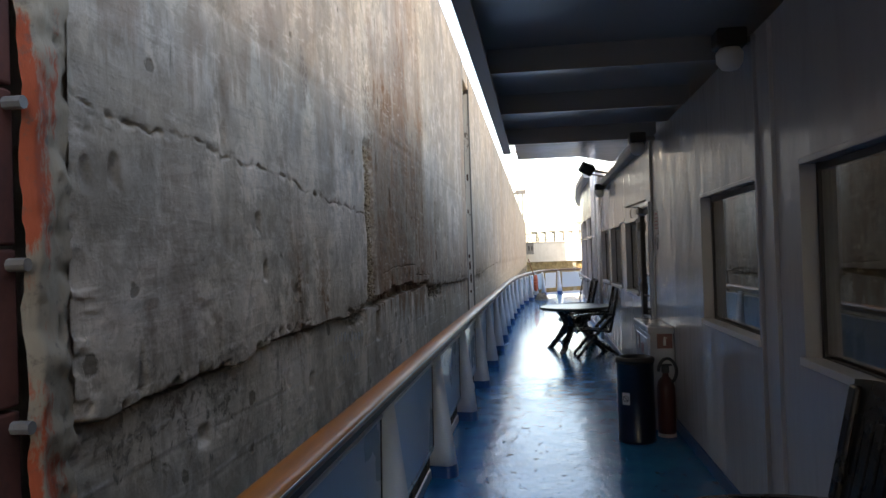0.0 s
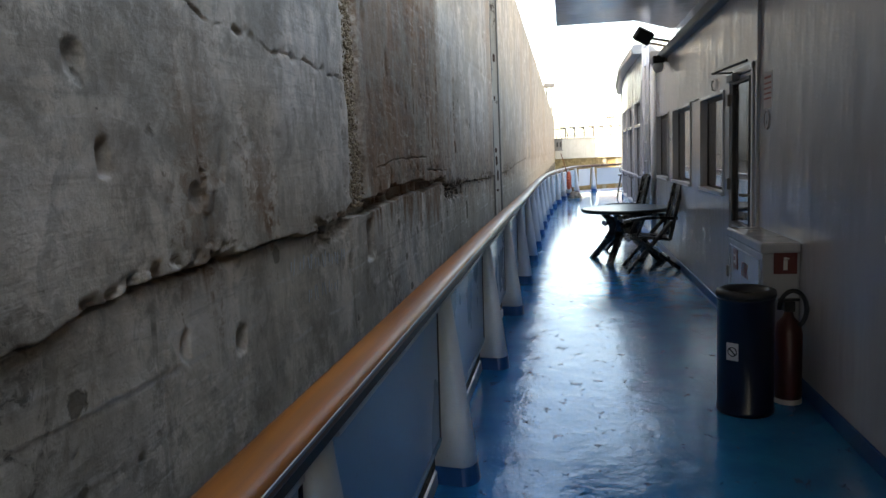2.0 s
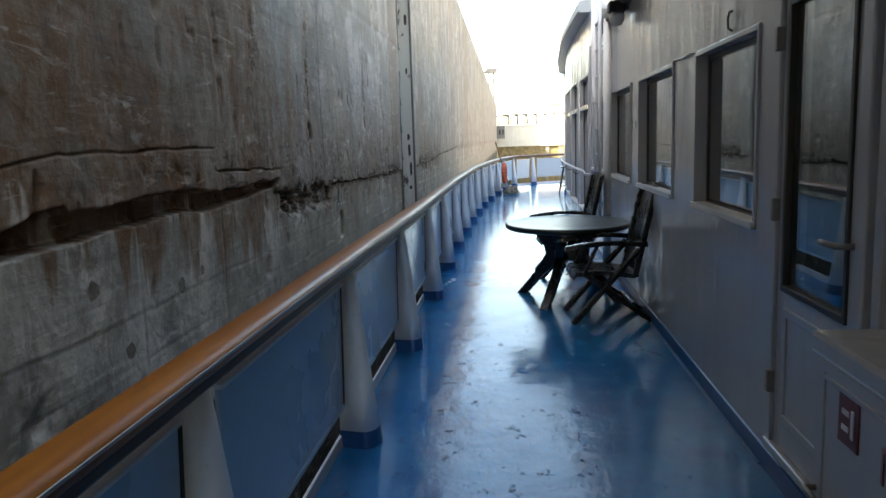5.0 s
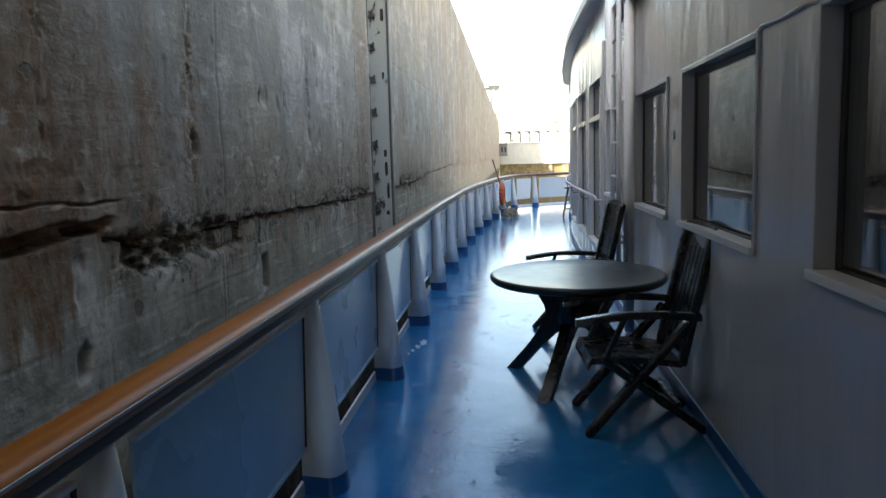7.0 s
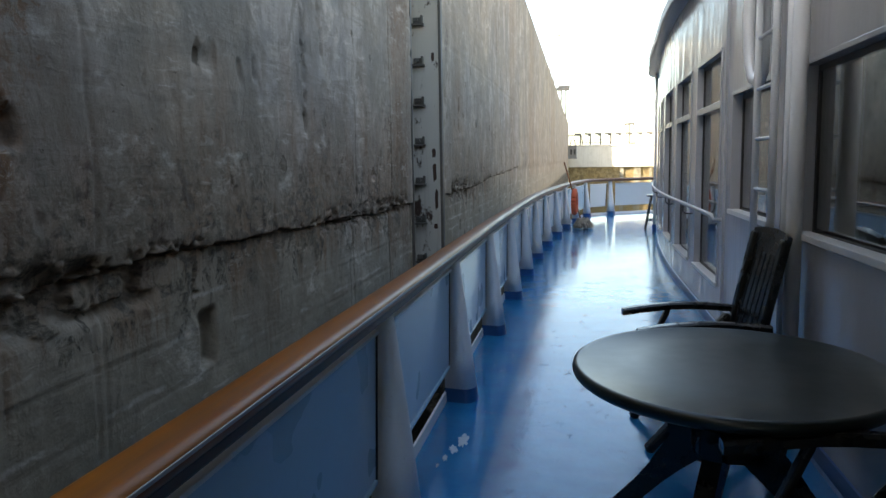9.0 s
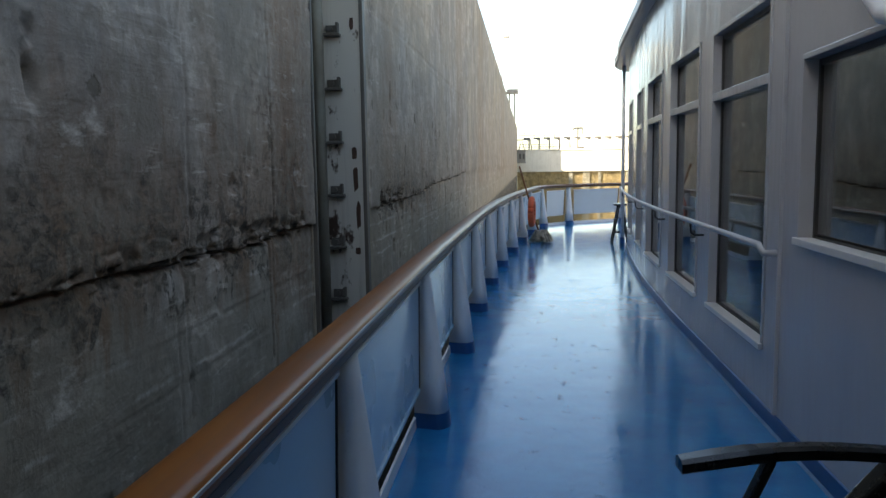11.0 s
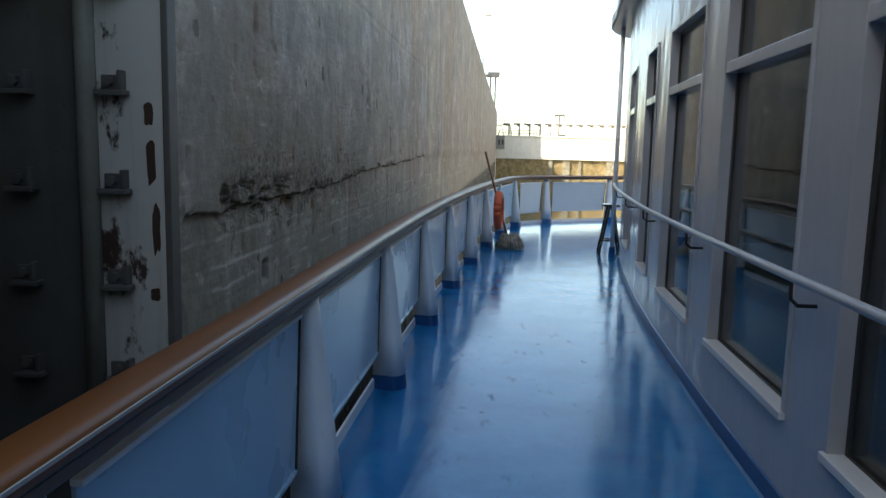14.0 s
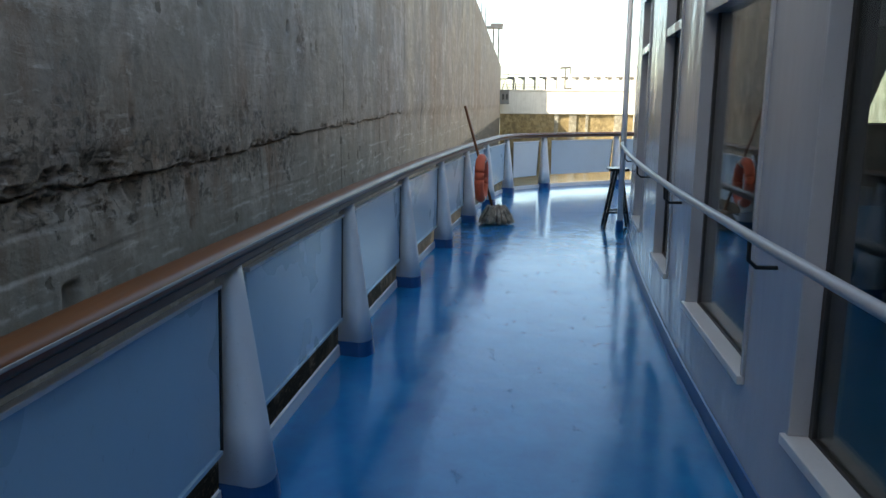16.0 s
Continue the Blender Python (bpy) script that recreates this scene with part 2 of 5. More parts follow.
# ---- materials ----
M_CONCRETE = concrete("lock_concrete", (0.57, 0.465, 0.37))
M_FARCONC = concrete("far_concrete", (0.42, 0.39, 0.32), False)
M_OPPOSITE = concrete("opposite_concrete", (0.36, 0.36, 0.345), False)
M_WHITE = paint("white_paint", (0.47, 0.47, 0.475), 0.2, dirt_amount=0.07, coat=0.3, bump=0.03, wavy=0.3)
M_POST = paint("white_post_paint", (0.84, 0.84, 0.825), 0.42, dirt_amount=0.14, streaks=False)
M_FOOT = paint("blue_foot_paint", (0.008, 0.075, 0.23), 0.3, dirt=(0.02, 0.05, 0.1), dirt_amount=0.3, streaks=False)
M_PANEL = paint("pale_blue_panel_paint", (0.42, 0.595, 0.70), 0.28, dirt=(0.16, 0.25, 0.33), dirt_amount=0.12, coat=0.15, bump=0.03, streaks=False)
M_SOFFIT = paint("grey_soffit_paint", (0.33, 0.34, 0.35), 0.3, dirt=(0.22, 0.22, 0.22), dirt_amount=0.15, streaks=False)
M_FRAME = paint("dark_window_frame", (0.028, 0.025, 0.022), 0.45, dirt=(0.1, 0.09, 0.08), dirt_amount=0.2, streaks=False)
M_SILL = paint("pale_sill_paint", (0.7, 0.69, 0.66), 0.35, dirt_amount=0.2, streaks=False)
# dark colour that puts the dimness of the rooms into their walls
M_ROOM = paint("dim_room_wall", (0.16, 0.145, 0.13), 0.7, dirt_amount=0.1, streaks=False)
M_GATE = paint("pale_gate_concrete", (0.72, 0.67, 0.57), 0.8, dirt=(0.45, 0.38, 0.28), dirt_amount=0.35)
M_RED = paint("red_enamel", (0.13, 0.014, 0.010), 0.35, dirt_amount=0.1, streaks=False)
M_ORANGE = paint("orange_buoy_cloth", (0.75, 0.11, 0.03), 0.6, dirt_amount=0.2, streaks=False)
M_STEEL = paint("weathered_steel", (0.22, 0.22, 0.21), 0.45, dirt=(0.2, 0.12, 0.06), dirt_amount=0.5)


def deck_paint():
    n = Nodes("blue_deck_paint")
    big = n.noise(0.8, 4, 0.6)
    mid = n.noise(3.5, 6, 0.65)
    fine = n.noise(45.0, 4, 0.6)
    col = n.mix(n.ramp(mid, 0.32, 0.7), rgb(0.006, 0.150, 0.36), rgb(0.010, 0.215, 0.46))
    col = n.mix(n.ramp(big, 0.45, 0.75, 0, 0.35), col, rgb(0.02, 0.10, 0.24))
    # scuffs and chips down to a paler undercoat
    chips = n.ramp(n.noise(9.0, 8, 0.75, (1, 0.6, 1), (3, 0, 0)), 0.615, 0.64)
    chips = n.calc("MULTIPLY", chips, n.ramp(n.put("ShaderNodeSeparateXYZ", {"Vector": n.pos}).outputs[1], 8.5, 12.0, 1.0, 0.2))
    col = n.mix(n.calc("MULTIPLY", chips, 0.6), col, rgb(0.025, 0.05, 0.09))
    blist = n.noise(16.0, 5, 0.6, (1, 1, 1), (1, 2, 3))
    flakes = n.put("ShaderNodeTexVoronoi", {"Vector": n.pos, "Scale": 5.5}).outputs["Distance"]
    rough = n.ramp(n.calc("ADD", n.calc("MULTIPLY", mid, 0.6), n.calc("MULTIPLY", big, 0.4)), 0.35, 0.65, 0.055, 0.20)
    worn = n.ramp(n.put("ShaderNodeSeparateXYZ", {"Vector": n.pos}).outputs[1], 8.5, 13.0, 1.0, 0.45)
    nor = n.bump(n.calc("ADD", n.noise(2.6, 4, 0.55, (1, 0.7, 1)), n.calc("MULTIPLY", mid, 0.3)), n.calc("MULTIPLY", worn, 0.34), 0.03)
    nor = n.bump(n.calc("ADD", n.calc("MULTIPLY", n.ramp(blist, 0.5, 0.8), 0.7), n.calc("MULTIPLY", fine, 0.12)), n.calc("MULTIPLY", worn, 0.22), 0.006, nor)
    nor = n.bump(n.calc("ADD", chips, n.calc("MULTIPLY", flakes, 0.1)), 0.7, 0.004, nor)
    return n.done(col, rough, 0.0, nor, 0.0, 0.08, 0.42)


def wood_varnish():
    n = Nodes("varnished_rail_wood")
    grain = n.noise(26.0, 6, 0.6, (1, 0.035, 1), distort=0.4)
    fine = n.noise(120.0, 3, 0.6, (1, 0.02, 1))
    wear = n.ramp(n.noise(2.4, 5, 0.6, (1, 0.35, 1)), 0.5, 0.8)
    col = n.mix(n.ramp(grain, 0.3, 0.7), rgb(0.26, 0.072, 0.008), rgb(0.50, 0.165, 0.015))
    col = n.mix(n.calc("MULTIPLY", fine, 0.3), col, rgb(0.12, 0.035, 0.01))
    col = n.mix(n.calc("MULTIPLY", wear, 0.5), col, rgb(0.11, 0.045, 0.02))
    # the forward stretch is a darker brown
    y = n.put("ShaderNodeSeparateXYZ", {"Vector": n.pos}).outputs[1]
    fwd_dark = n.ramp(n.calc("ADD", y, n.ramp(wear, 0, 1, -1.0, 1.0)), 10.5, 16.0, 0.0, 0.7)
    col = n.mix(fwd_dark, col, rgb(0.125, 0.045, 0.018))
    return n.done(col, n.ramp(grain, 0.3, 0.7, 0.32, 0.48), 0.0, n.bump(grain, 0.1, 0.004), 0.06, 0.3, 0.3)


def plastic(name, color, rough=0.35):
    n = Nodes(name)
    m = n.noise(5.0, 5, 0.6)
    col = n.mix(n.ramp(m, 0.35, 0.75), rgb(*color), rgb(*[c * 1.2 + 0.001 for c in color]))
    return n.done(col, n.ramp(n.noise(9.0, 4, 0.6), 0.3, 0.7, rough * 0.92, rough * 1.1), 0.0, n.bump(n.noise(180.0, 2), 0.06, 0.002))


def rusty():
    n = Nodes("red_lead_rusty_steel")
    m = n.noise(3.0, 7, 0.7)
    col = n.mix(n.ramp(m, 0.35, 0.65), rgb(0.10, 0.035, 0.025), rgb(0.20, 0.065, 0.042))
    col = n.mix(n.ramp(n.noise(8.0, 6, 0.7, (1, 1, 0.3)), 0.55, 0.75, 0, 0.8), col, rgb(0.05, 0.035, 0.03))
    return n.done(col, 0.75, 0.0, n.bump(m, 0.4, 0.01))


def flaking_edge():
    n = Nodes("flaking_red_edge")
    m = n.noise(4.0, 7, 0.7, (1, 1, 0.35))
    yy = n.put("ShaderNodeSeparateXYZ", {"Vector": n.pos}).outputs[1]
    m = n.calc("ADD", m, n.ramp(yy, 2.27, 2.46, 0.05, -0.07))
    col = n.mix(n.ramp(m, 0.50, 0.56), rgb(0.36, 0.28, 0.19), rgb(0.46, 0.085, 0.03))
    col = n.mix(n.ramp(n.noise(16.0, 5, 0.7), 0.55, 0.7, 0, 0.7), col, rgb(0.12, 0.09, 0.07))
    return n.done(col, 0.85, 0.0, n.bump(m, 0.6, 0.02))


def rusted_white():
    n = Nodes("white_steel_with_rust")
    m = n.noise(3.6, 6, 0.7, (1, 1, 0.45))
    runs = n.noise(9.0, 5, 0.6, (1, 1, 0.06))
    col = n.mix(n.ramp(runs, 0.5, 0.75, 0, 0.5), rgb(0.54, 0.48, 0.40), rgb(0.20, 0.13, 0.08))
    col = n.mix(n.ramp(m, 0.555, 0.60), col, rgb(0.055, 0.026, 0.015))
    return n.done(col, 0.65, 0.0, n.bump(m, 0.3, 0.008))


def glass(name, least, power):
    n = Nodes(name)
    t = n.t
    clear = n.put("ShaderNodeBsdfTransparent", {"Color": rgb(0.86, 0.90, 0.87)})
    gloss = n.put("ShaderNodeBsdfGlossy", {"Color": rgb(0.95, 0.95, 0.95), "Roughness": 0.012})
    wave = n.bump(n.noise(1.6, 2), 0.04, 0.02)
    n.feed(gloss.inputs["Normal"], wave)
    facing = n.put("ShaderNodeLayerWeight", {"Blend": 0.5}).outputs["Facing"]
    fres = n.calc("MULTIPLY_ADD", n.calc("POWER", facing, power), 0.96 - least, least)
    mixer = n.put("ShaderNodeMixShader", {"Fac": fres})
    t.links.new(clear.outputs[0], mixer.inputs[1])
    t.links.new(gloss.outputs[0], mixer.inputs[2])
    t.links.new(mixer.outputs[0], t.nodes["Material Output"].inputs["Surface"])
    return n.mat


def water():
    n = Nodes("lock_water")
    w = n.noise(1.2, 4, 0.5)
    return n.done(rgb(0.05, 0.06, 0.035), 0.08, 0.0, n.bump(w, 0.3, 0.08))


M_DARKSTEEL = paint("tarry_dark_steel", (0.12, 0.108, 0.092), 0.6, dirt=(0.06, 0.035, 0.02), dirt_amount=0.6)
# pale colour for the sky's highlight on the rail's varnished edge
M_SHEEN = paint("pale_sheen_strip", (0.42, 0.40, 0.37), 0.42, dirt=(0.3, 0.2, 0.12), dirt_amount=0.35, streaks=False)
# paler copy of the panel paint; the bow's stronger skylight is in the colour
M_PANEL_LIT = paint("sky_lit_panel_paint", (0.62, 0.70, 0.74), 0.3, dirt=(0.4, 0.42, 0.42), dirt_amount=0.2, streaks=False)
M_HAND = paint("grey_white_handrail_paint", (0.46, 0.46, 0.46), 0.4, dirt=(0.3, 0.28, 0.26), dirt_amount=0.3, streaks=False)
M_SCAB = paint("dark_rust_scab", (0.045, 0.02, 0.011), 0.8, dirt=(0.09, 0.035, 0.015), dirt_amount=0.6, streaks=False)
M_BRIGHT = paint("bright_white_paint", (0.90, 0.90, 0.89), 0.4, dirt_amount=0.08, streaks=False)
M_PIPE = paint("grey_beige_pipe_paint", (0.34, 0.315, 0.25), 0.6, dirt=(0.14, 0.09, 0.05), dirt_amount=0.6)
# darker copy of the red enamel; the dim corner's shade is in the colour
M_CYLINDER = paint("shaded_red_cylinder_paint", (0.075, 0.010, 0.008), 0.4, dirt_amount=0.1, streaks=False)
M_GALLERY = paint("dark_gallery_steel", (0.10, 0.098, 0.09), 0.6, dirt=(0.1, 0.07, 0.04), dirt_amount=0.4)
M_SILLWALL = concrete("stained_sill_concrete", (0.40, 0.31, 0.17), False)
M_UNDERRAIL = paint("dark_bearer_varnish", (0.10, 0.055, 0.036), 0.5, dirt=(0.2, 0.17, 0.15), dirt_amount=0.35, streaks=False)
M_DECK = deck_paint()
M_WOOD = wood_varnish()
M_BLACK = plastic("dark_green_black_plastic", (0.007, 0.008, 0.0075), 0.27)
M_TABLE = plastic("dark_green_table_plastic", (0.008, 0.013, 0.011), 0.3)
M_RUBBER = plastic("black_rubber", (0.010, 0.010, 0.010), 0.5)
M_BIN = plastic("navy_bin_enamel", (0.005, 0.007, 0.021), 0.3)
M_RUSTY = rusty()
M_EDGE = flaking_edge()
M_STRIP = rusted_white()
M_GLASS = glass("window_glass", 0.09, 3.3)
M_TINTED = glass("tinted_saloon_glass", 0.035, 5.0)
M_WATER = water()


# ---- mesh helpers ----
def link(name, bm, material, parent=None, label="", smooth=False):
    me = bpy.data.meshes.new(name)
    bmesh.ops.recalc_face_normals(bm, faces=bm.faces)
    bm.to_mesh(me)
    bm.free()
    if material is not None:
        me.materials.append(material)
    if smooth:
        me.shade_smooth()
    ob = new(name, me)
    if parent is not None:
        ob.parent = parent
    if label:
        tagged(ob, label)
    return ob


def part(name, bm, material, parent, label="", smooth=False):
    return link(name, bm, material, parent, label, smooth)


def box(bm, x0, x1, y0, y1, z0, z1, bevel=0.0, m=None):
    """Adds a block to bm, its edges eased where bevel is given."""
    b = bmesh.new()
    bmesh.ops.create_cube(b, size=1.0)
    bmesh.ops.scale(b, vec=(x1 - x0, y1 - y0, z1 - z0), verts=b.verts)
    bmesh.ops.translate(b, vec=((x0 + x1) / 2, (y0 + y1) / 2, (z0 + z1) / 2), verts=b.verts)
    if bevel:
        bmesh.ops.bevel(b, geom=b.edges[:], offset=bevel, segments=2, affect="EDGES", profile=0.5)
    if m is not None:
        bmesh.ops.transform(b, matrix=m, verts=b.verts)
    pour(b, bm)


def pour(b, bm):
    me = bpy.data.meshes.new("tmp")
    b.to_mesh(me)
    b.free()
    bm.from_mesh(me)
    bpy.data.meshes.remove(me)


def boxes(*rows, bevel=0.0):
    bm = bmesh.new()
    for r in rows:
        box(bm, *r, bevel=bevel)
    return bm


def tube(bm, pts, r, sides=10, r_end=None, cap=True):
    """A round bar along a line of points; r_end tapers it."""
    pts = [Vector(p) for p in pts]
    rings = []
    up = None
    for i, p in enumerate(pts):
        d = (pts[min(i + 1, len(pts) - 1)] - pts[max(i - 1, 0)]).normalized()
        if up is None:
            up = d.orthogonal().normalized()
        up = (up - d * up.dot(d)).normalized()
        side = d.cross(up)
        k = r if r_end is None else r + (r_end - r) * i / (len(pts) - 1)
        rings.append([bm.verts.new(p + (up * math.cos(a) + side * math.sin(a)) * k) for a in [2 * math.pi * j / sides for j in range(sides)]])
    for a, b in zip(rings, rings[1:]):
        for j in range(sides):
            bm.faces.new((a[j], a[(j + 1) % sides], b[(j + 1) % sides], b[j]))
    if cap:
        bm.faces.new(rings[0])
        bm.faces.new(rings[-1])
    return bm


def loft(bm, rings, cap=True):
    vs = [[bm.verts.new(p) for p in ring] for ring in rings]
    for a, b in zip(vs, vs[1:]):
        for j in range(len(a)):
            k = (j + 1) % len(a)
            bm.faces.new((a[j], a[k], b[k], b[j]))
    if cap:
        bm.faces.new(vs[0])
        bm.faces.new(vs[-1])
    return bm


def turned(profile, sides=28, centre=(0, 0)):
    """A body of revolution from (radius, height) pairs."""
    bm = bmesh.new()
    loft(bm, [[(centre[0] + r * math.cos(2 * math.pi * j / sides), centre[1] + r * math.sin(2 * math.pi * j / sides), z) for j in range(sides)] for r, z in profile])
    return bm


def empty(name, label, category, group="", at=(0, 0, 0)):
    ob = new(name)
    ob.location = at
    ob.empty_display_size = 0.2
    return tagged(ob, label, category, group)


def lerp_table(v, table):
    for (a, p), (b, q) in zip(table, table[1:]):
        if v <= b:
            return p + (q - p) * max(0.0, (v - a)) / (b - a)
    return table[-1][1]


def smooth_curve(pts, n=6):
    """Catmull-Rom points through a few plan points."""
    out = []
    p = [Vector(q) for q in pts]
    p = [2 * p[0] - p[1]] + p + [2 * p[-1] - p[-2]]
    for i in range(1, len(p) - 2):
        for k in range(n):
            t = k / n
            out.append(0.5 * (2 * p[i] + (p[i + 1] - p[i - 1]) * t + (2 * p[i - 1] - 5 * p[i] + 4 * p[i + 1] - p[i + 2]) * t * t + (3 * p[i] - p[i - 1] - 3 * p[i + 1] + p[i + 2]) * t ** 3))
    out.append(p[-2])
    return out


def sweep(bm, path, section):
    """Sweeps a closed section of (out, up) pairs along a level path; out is to the left of the way."""
    rings = []
    for i, p in enumerate(path):
        d = (path[min(i + 1, len(path) - 1)] - path[max(i - 1, 0)])
        left = Vector((-d.y, d.x, 0)).normalized()
        rings.append([p + left * o + Vector((0, 0, u)) for o, u in section])
    return loft(bm, rings)


# ---- plan of the ship ----
# inner foot of the stanchions, then round the bow to the centre line
FOOT = [(-0.645, -6.0), (-0.645, 6.0), (-0.636, 9.0), (-0.62, 11.0), (-0.612, 13.5), (-0.614, 16.4), (-0.595, 18.15), (-0.572, 19.88), (-0.528, 21.6), (-0.45, 23.33), (-0.325, 25.1), (-0.17, 26.87), (0.03, 28.6), (0.30, 30.2), (0.85, 31.0), (2.3, 32.0), (4.2, 32.8), (6.0, 33.1), (9.0, 32.5), (12.0, 30.5)]
foot_path = smooth_curve([Vector((x, y, 0)) for x, y in FOOT], 8)
WALL_X = 1.19
# outer face of the deckhouse
HOUSE = [(1.19, 16.35), (1.19, 19.6), (1.205, 20.3), (1.235, 21.4), (1.285, 22.4), (1.36, 23.5), (1.46, 24.7), (1.56, 25.7), (1.68, 26.3), (2.1, 27.0), (3.2, 28.2), (6.0, 29.4), (9.0, 28.2), (10.9, 26.0), (10.9, 16.35)]


def house_x(y):
    return lerp_table(y, [(p[1], p[0]) for p in HOUSE[:9]])


# ---- the lock ----
def lattice(a, b, size, seed):
    """Smooth value noise on two arrays, at a lattice of that size, from -1 to 1."""
    rng = np.random.RandomState(seed)
    tab = rng.rand(64, 64) * 2 - 1
    u, v = a / size, b / size
    i, j = np.floor(u).astype(int), np.floor(v).astype(int)
    f, g = u - i, v - j
    f, g = f * f * (3 - 2 * f), g * g * (3 - 2 * g)
    t = lambda p, q: tab[p % 64, q % 64]
    return (t(i, j) * (1 - f) + t(i + 1, j) * f) * (1 - g) + (t(i, j + 1) * (1 - f) + t(i + 1, j + 1) * f) * g


def rough_noise(a, b, size, seed, octaves=4):
    return sum(lattice(a, b, size / 2 ** k, seed + k) / 2 ** k for k in range(octaves))


JOINT = [(-10, 1.08), (2.4, 1.08), (3.2, 1.07), (4.85, 1.15), (6.8, 1.15), (7.0, 1.2), (8.5, 1.28), (11.0, 1.22), (11.3, 1.14), (13.2, 1.15), (16.2, 1.1), (20.0, 1.1), (21.2, 1.12), (23.4, 1.2), (29.0, 1.32), (40.0, 1.35)]
UPPER = [(-10, 2.2), (2.5, 2.2), (3.7, 2.19), (4.8, 2.14), (6.8, 2.03), (8.0, 2.02), (11.0, 1.96), (12.2, 1.98), (17.0, 2.0), (40.0, 2.05)]
WALL_TOP = 6.15
FACE = -1.60


def zig(y, step, seed):
    """Broken-line noise along the wall, from -1 to 1."""
    r = np.random.RandomState(seed)
    knots = np.arange(-12.0, 135.0, step) + r.uniform(-0.4, 0.4, int(math.ceil(147.0 / step))) * step
    return np.interp(y, knots, r.uniform(-1, 1, len(knots)))


def relief(y, z):
    """How far the wall's face stands proud at each point: lifts, open joints, broken concrete, pockets."""
    jz = np.interp(y, [p[0] for p in JOINT], [p[1] for p in JOINT]) + 0.022 * zig(y, 0.35, 3) + 0.012 * zig(y, 0.11, 4) + 0.006 * zig(y, 0.035, 5)
    uz = np.interp(y, [p[0] for p in UPPER], [p[1] for p in UPPER]) + 0.028 * zig(y, 0.3, 13) + 0.018 * zig(y, 0.1, 14) + 0.008 * zig(y, 0.035, 15)

    low_edge = np.interp(y, [6.95, 7.4, 7.9, 9.4, 9.68, 10.9], [1.18, 1.145, 1.18, 1.22, 1.18, 1.26]) + 0.008 * zig(y, 0.2, 80)
    jz = np.where((y > 6.95) & (y < 10.9), low_edge, jz)

    def patch(y0, y1, z0, z1, soft=0.03):
        s = lambda v: 1 / (1 + np.exp(-np.clip(v / soft, -40, 40)))
        return s(y - y0) * s(y1 - y) * s(z - z0) * s(z1 - z)

    crumb = rough_noise(y, z, 0.055, 51, 3)
    lumps = rough_noise(y, z, 0.14, 52, 4)
    h = 0.006 * rough_noise(y, z, 0.9, 21, 6) + 0.0025 * rough_noise(y, z, 0.12, 31, 3)
    h -= 0.02 * np.clip(rough_noise(y, z, 0.35, 33, 5) - 0.85, 0, 1)
    h -= 0.035 * np.clip(rough_noise(y, z * 0.6, 0.17, 36, 3) - 0.95, 0, 0.6) / 0.6
    # the lower lift stands back, with an open crumbly joint over it
    below = 1 / (1 + np.exp(np.clip((z - jz) / 0.003, -40, 40)))
    h -= below * 0.035
    chew = np.clip(zig(y, 0.5, 41) * 0.9 + 0.35, 0.06, 1)
    shut = np.where(y > 11.2, np.clip(0.35 + 0.5 * zig(y, 0.4, 44), 0.05, 0.8), 1.0)
    h -= 0.06 * shut * np.exp(-((z - jz + 0.004) / (0.004 + 0.009 * chew * shut)) ** 4)
    lip = np.exp(-((z - jz - 0.015) / (0.012 + 0.035 * chew)) ** 2) * (chew > 0.15)
    h -= 0.03 * lip * np.clip(crumb + 0.4 * lumps + 0.2, 0, 1.4)
    # cracked lift joint further up, before the broken edge
    fade = np.clip(zig(y, 0.9, 61) * 0.6 + 0.75, 0.25, 1) * np.where(y < 7.0, 1.0, 0.0)
    gap = np.clip(zig(y, 0.07, 63) + 0.55, 0.1, 1)
    h -= 0.022 * np.exp(-((z - uz) / (0.003 + 0.004 * fade * gap)) ** 4) * fade * gap
    h -= 0.014 * np.exp(-((z - uz) / 0.022) ** 2) * fade * np.clip(crumb + lumps * 0.5, 0, 1)
    for level in (2.95, 3.9, 4.85):
        h -= 0.012 * np.exp(-((z - level - 0.02 * rough_noise(y, z * 0, 1.3, int(level * 9), 3)) / 0.014) ** 2)
    part_way = np.clip(rough_noise(y, z, 1.1, 62, 2) + 0.45, 0, 1)
    for level in (0.30, 0.58, 0.80):
        h -= 0.003 * np.exp(-((z - level - 0.012 * zig(y, 0.6, int(level * 90))) / 0.009) ** 2) * part_way
    h += 0.003 * np.exp(-((z - 0.815 - 0.012 * zig(y, 0.6, 72)) / 0.012) ** 2) * part_way
    wob = 0.05 * rough_noise(y, z, 0.3, 71, 3)
    # broken edge with bare aggregate
    bare = patch(6.98 + wob, 7.27 + 0.13 * np.clip(2.1 - z, 0, 1) + 1.4 * wob, 1.24, 2.75, 0.012)
    h -= bare * (0.03 + 0.02 * np.abs(crumb))
    # overhanging slab: ledge on top, undercut with a sharp broken lower edge
    ledge = np.interp(y, [7.3, 7.75, 8.3, 9.75, 9.78, 11.0], [1.56, 1.47, 1.52, 1.535, 1.405, 1.365]) + 0.008 * zig(y, 0.12, 77)
    h -= 0.03 * np.exp(-((z - ledge) / 0.006) ** 4) * patch(7.70, 11.0, 0.5, 1.9, 0.02) * (0.3 + 0.7 * (zig(y, 0.25, 76) > -0.3))
    h -= 0.015 * patch(7.5, 11.0, 1.2, 1.55, 0.03) * np.clip(lumps + 0.3 * crumb, 0, 1)
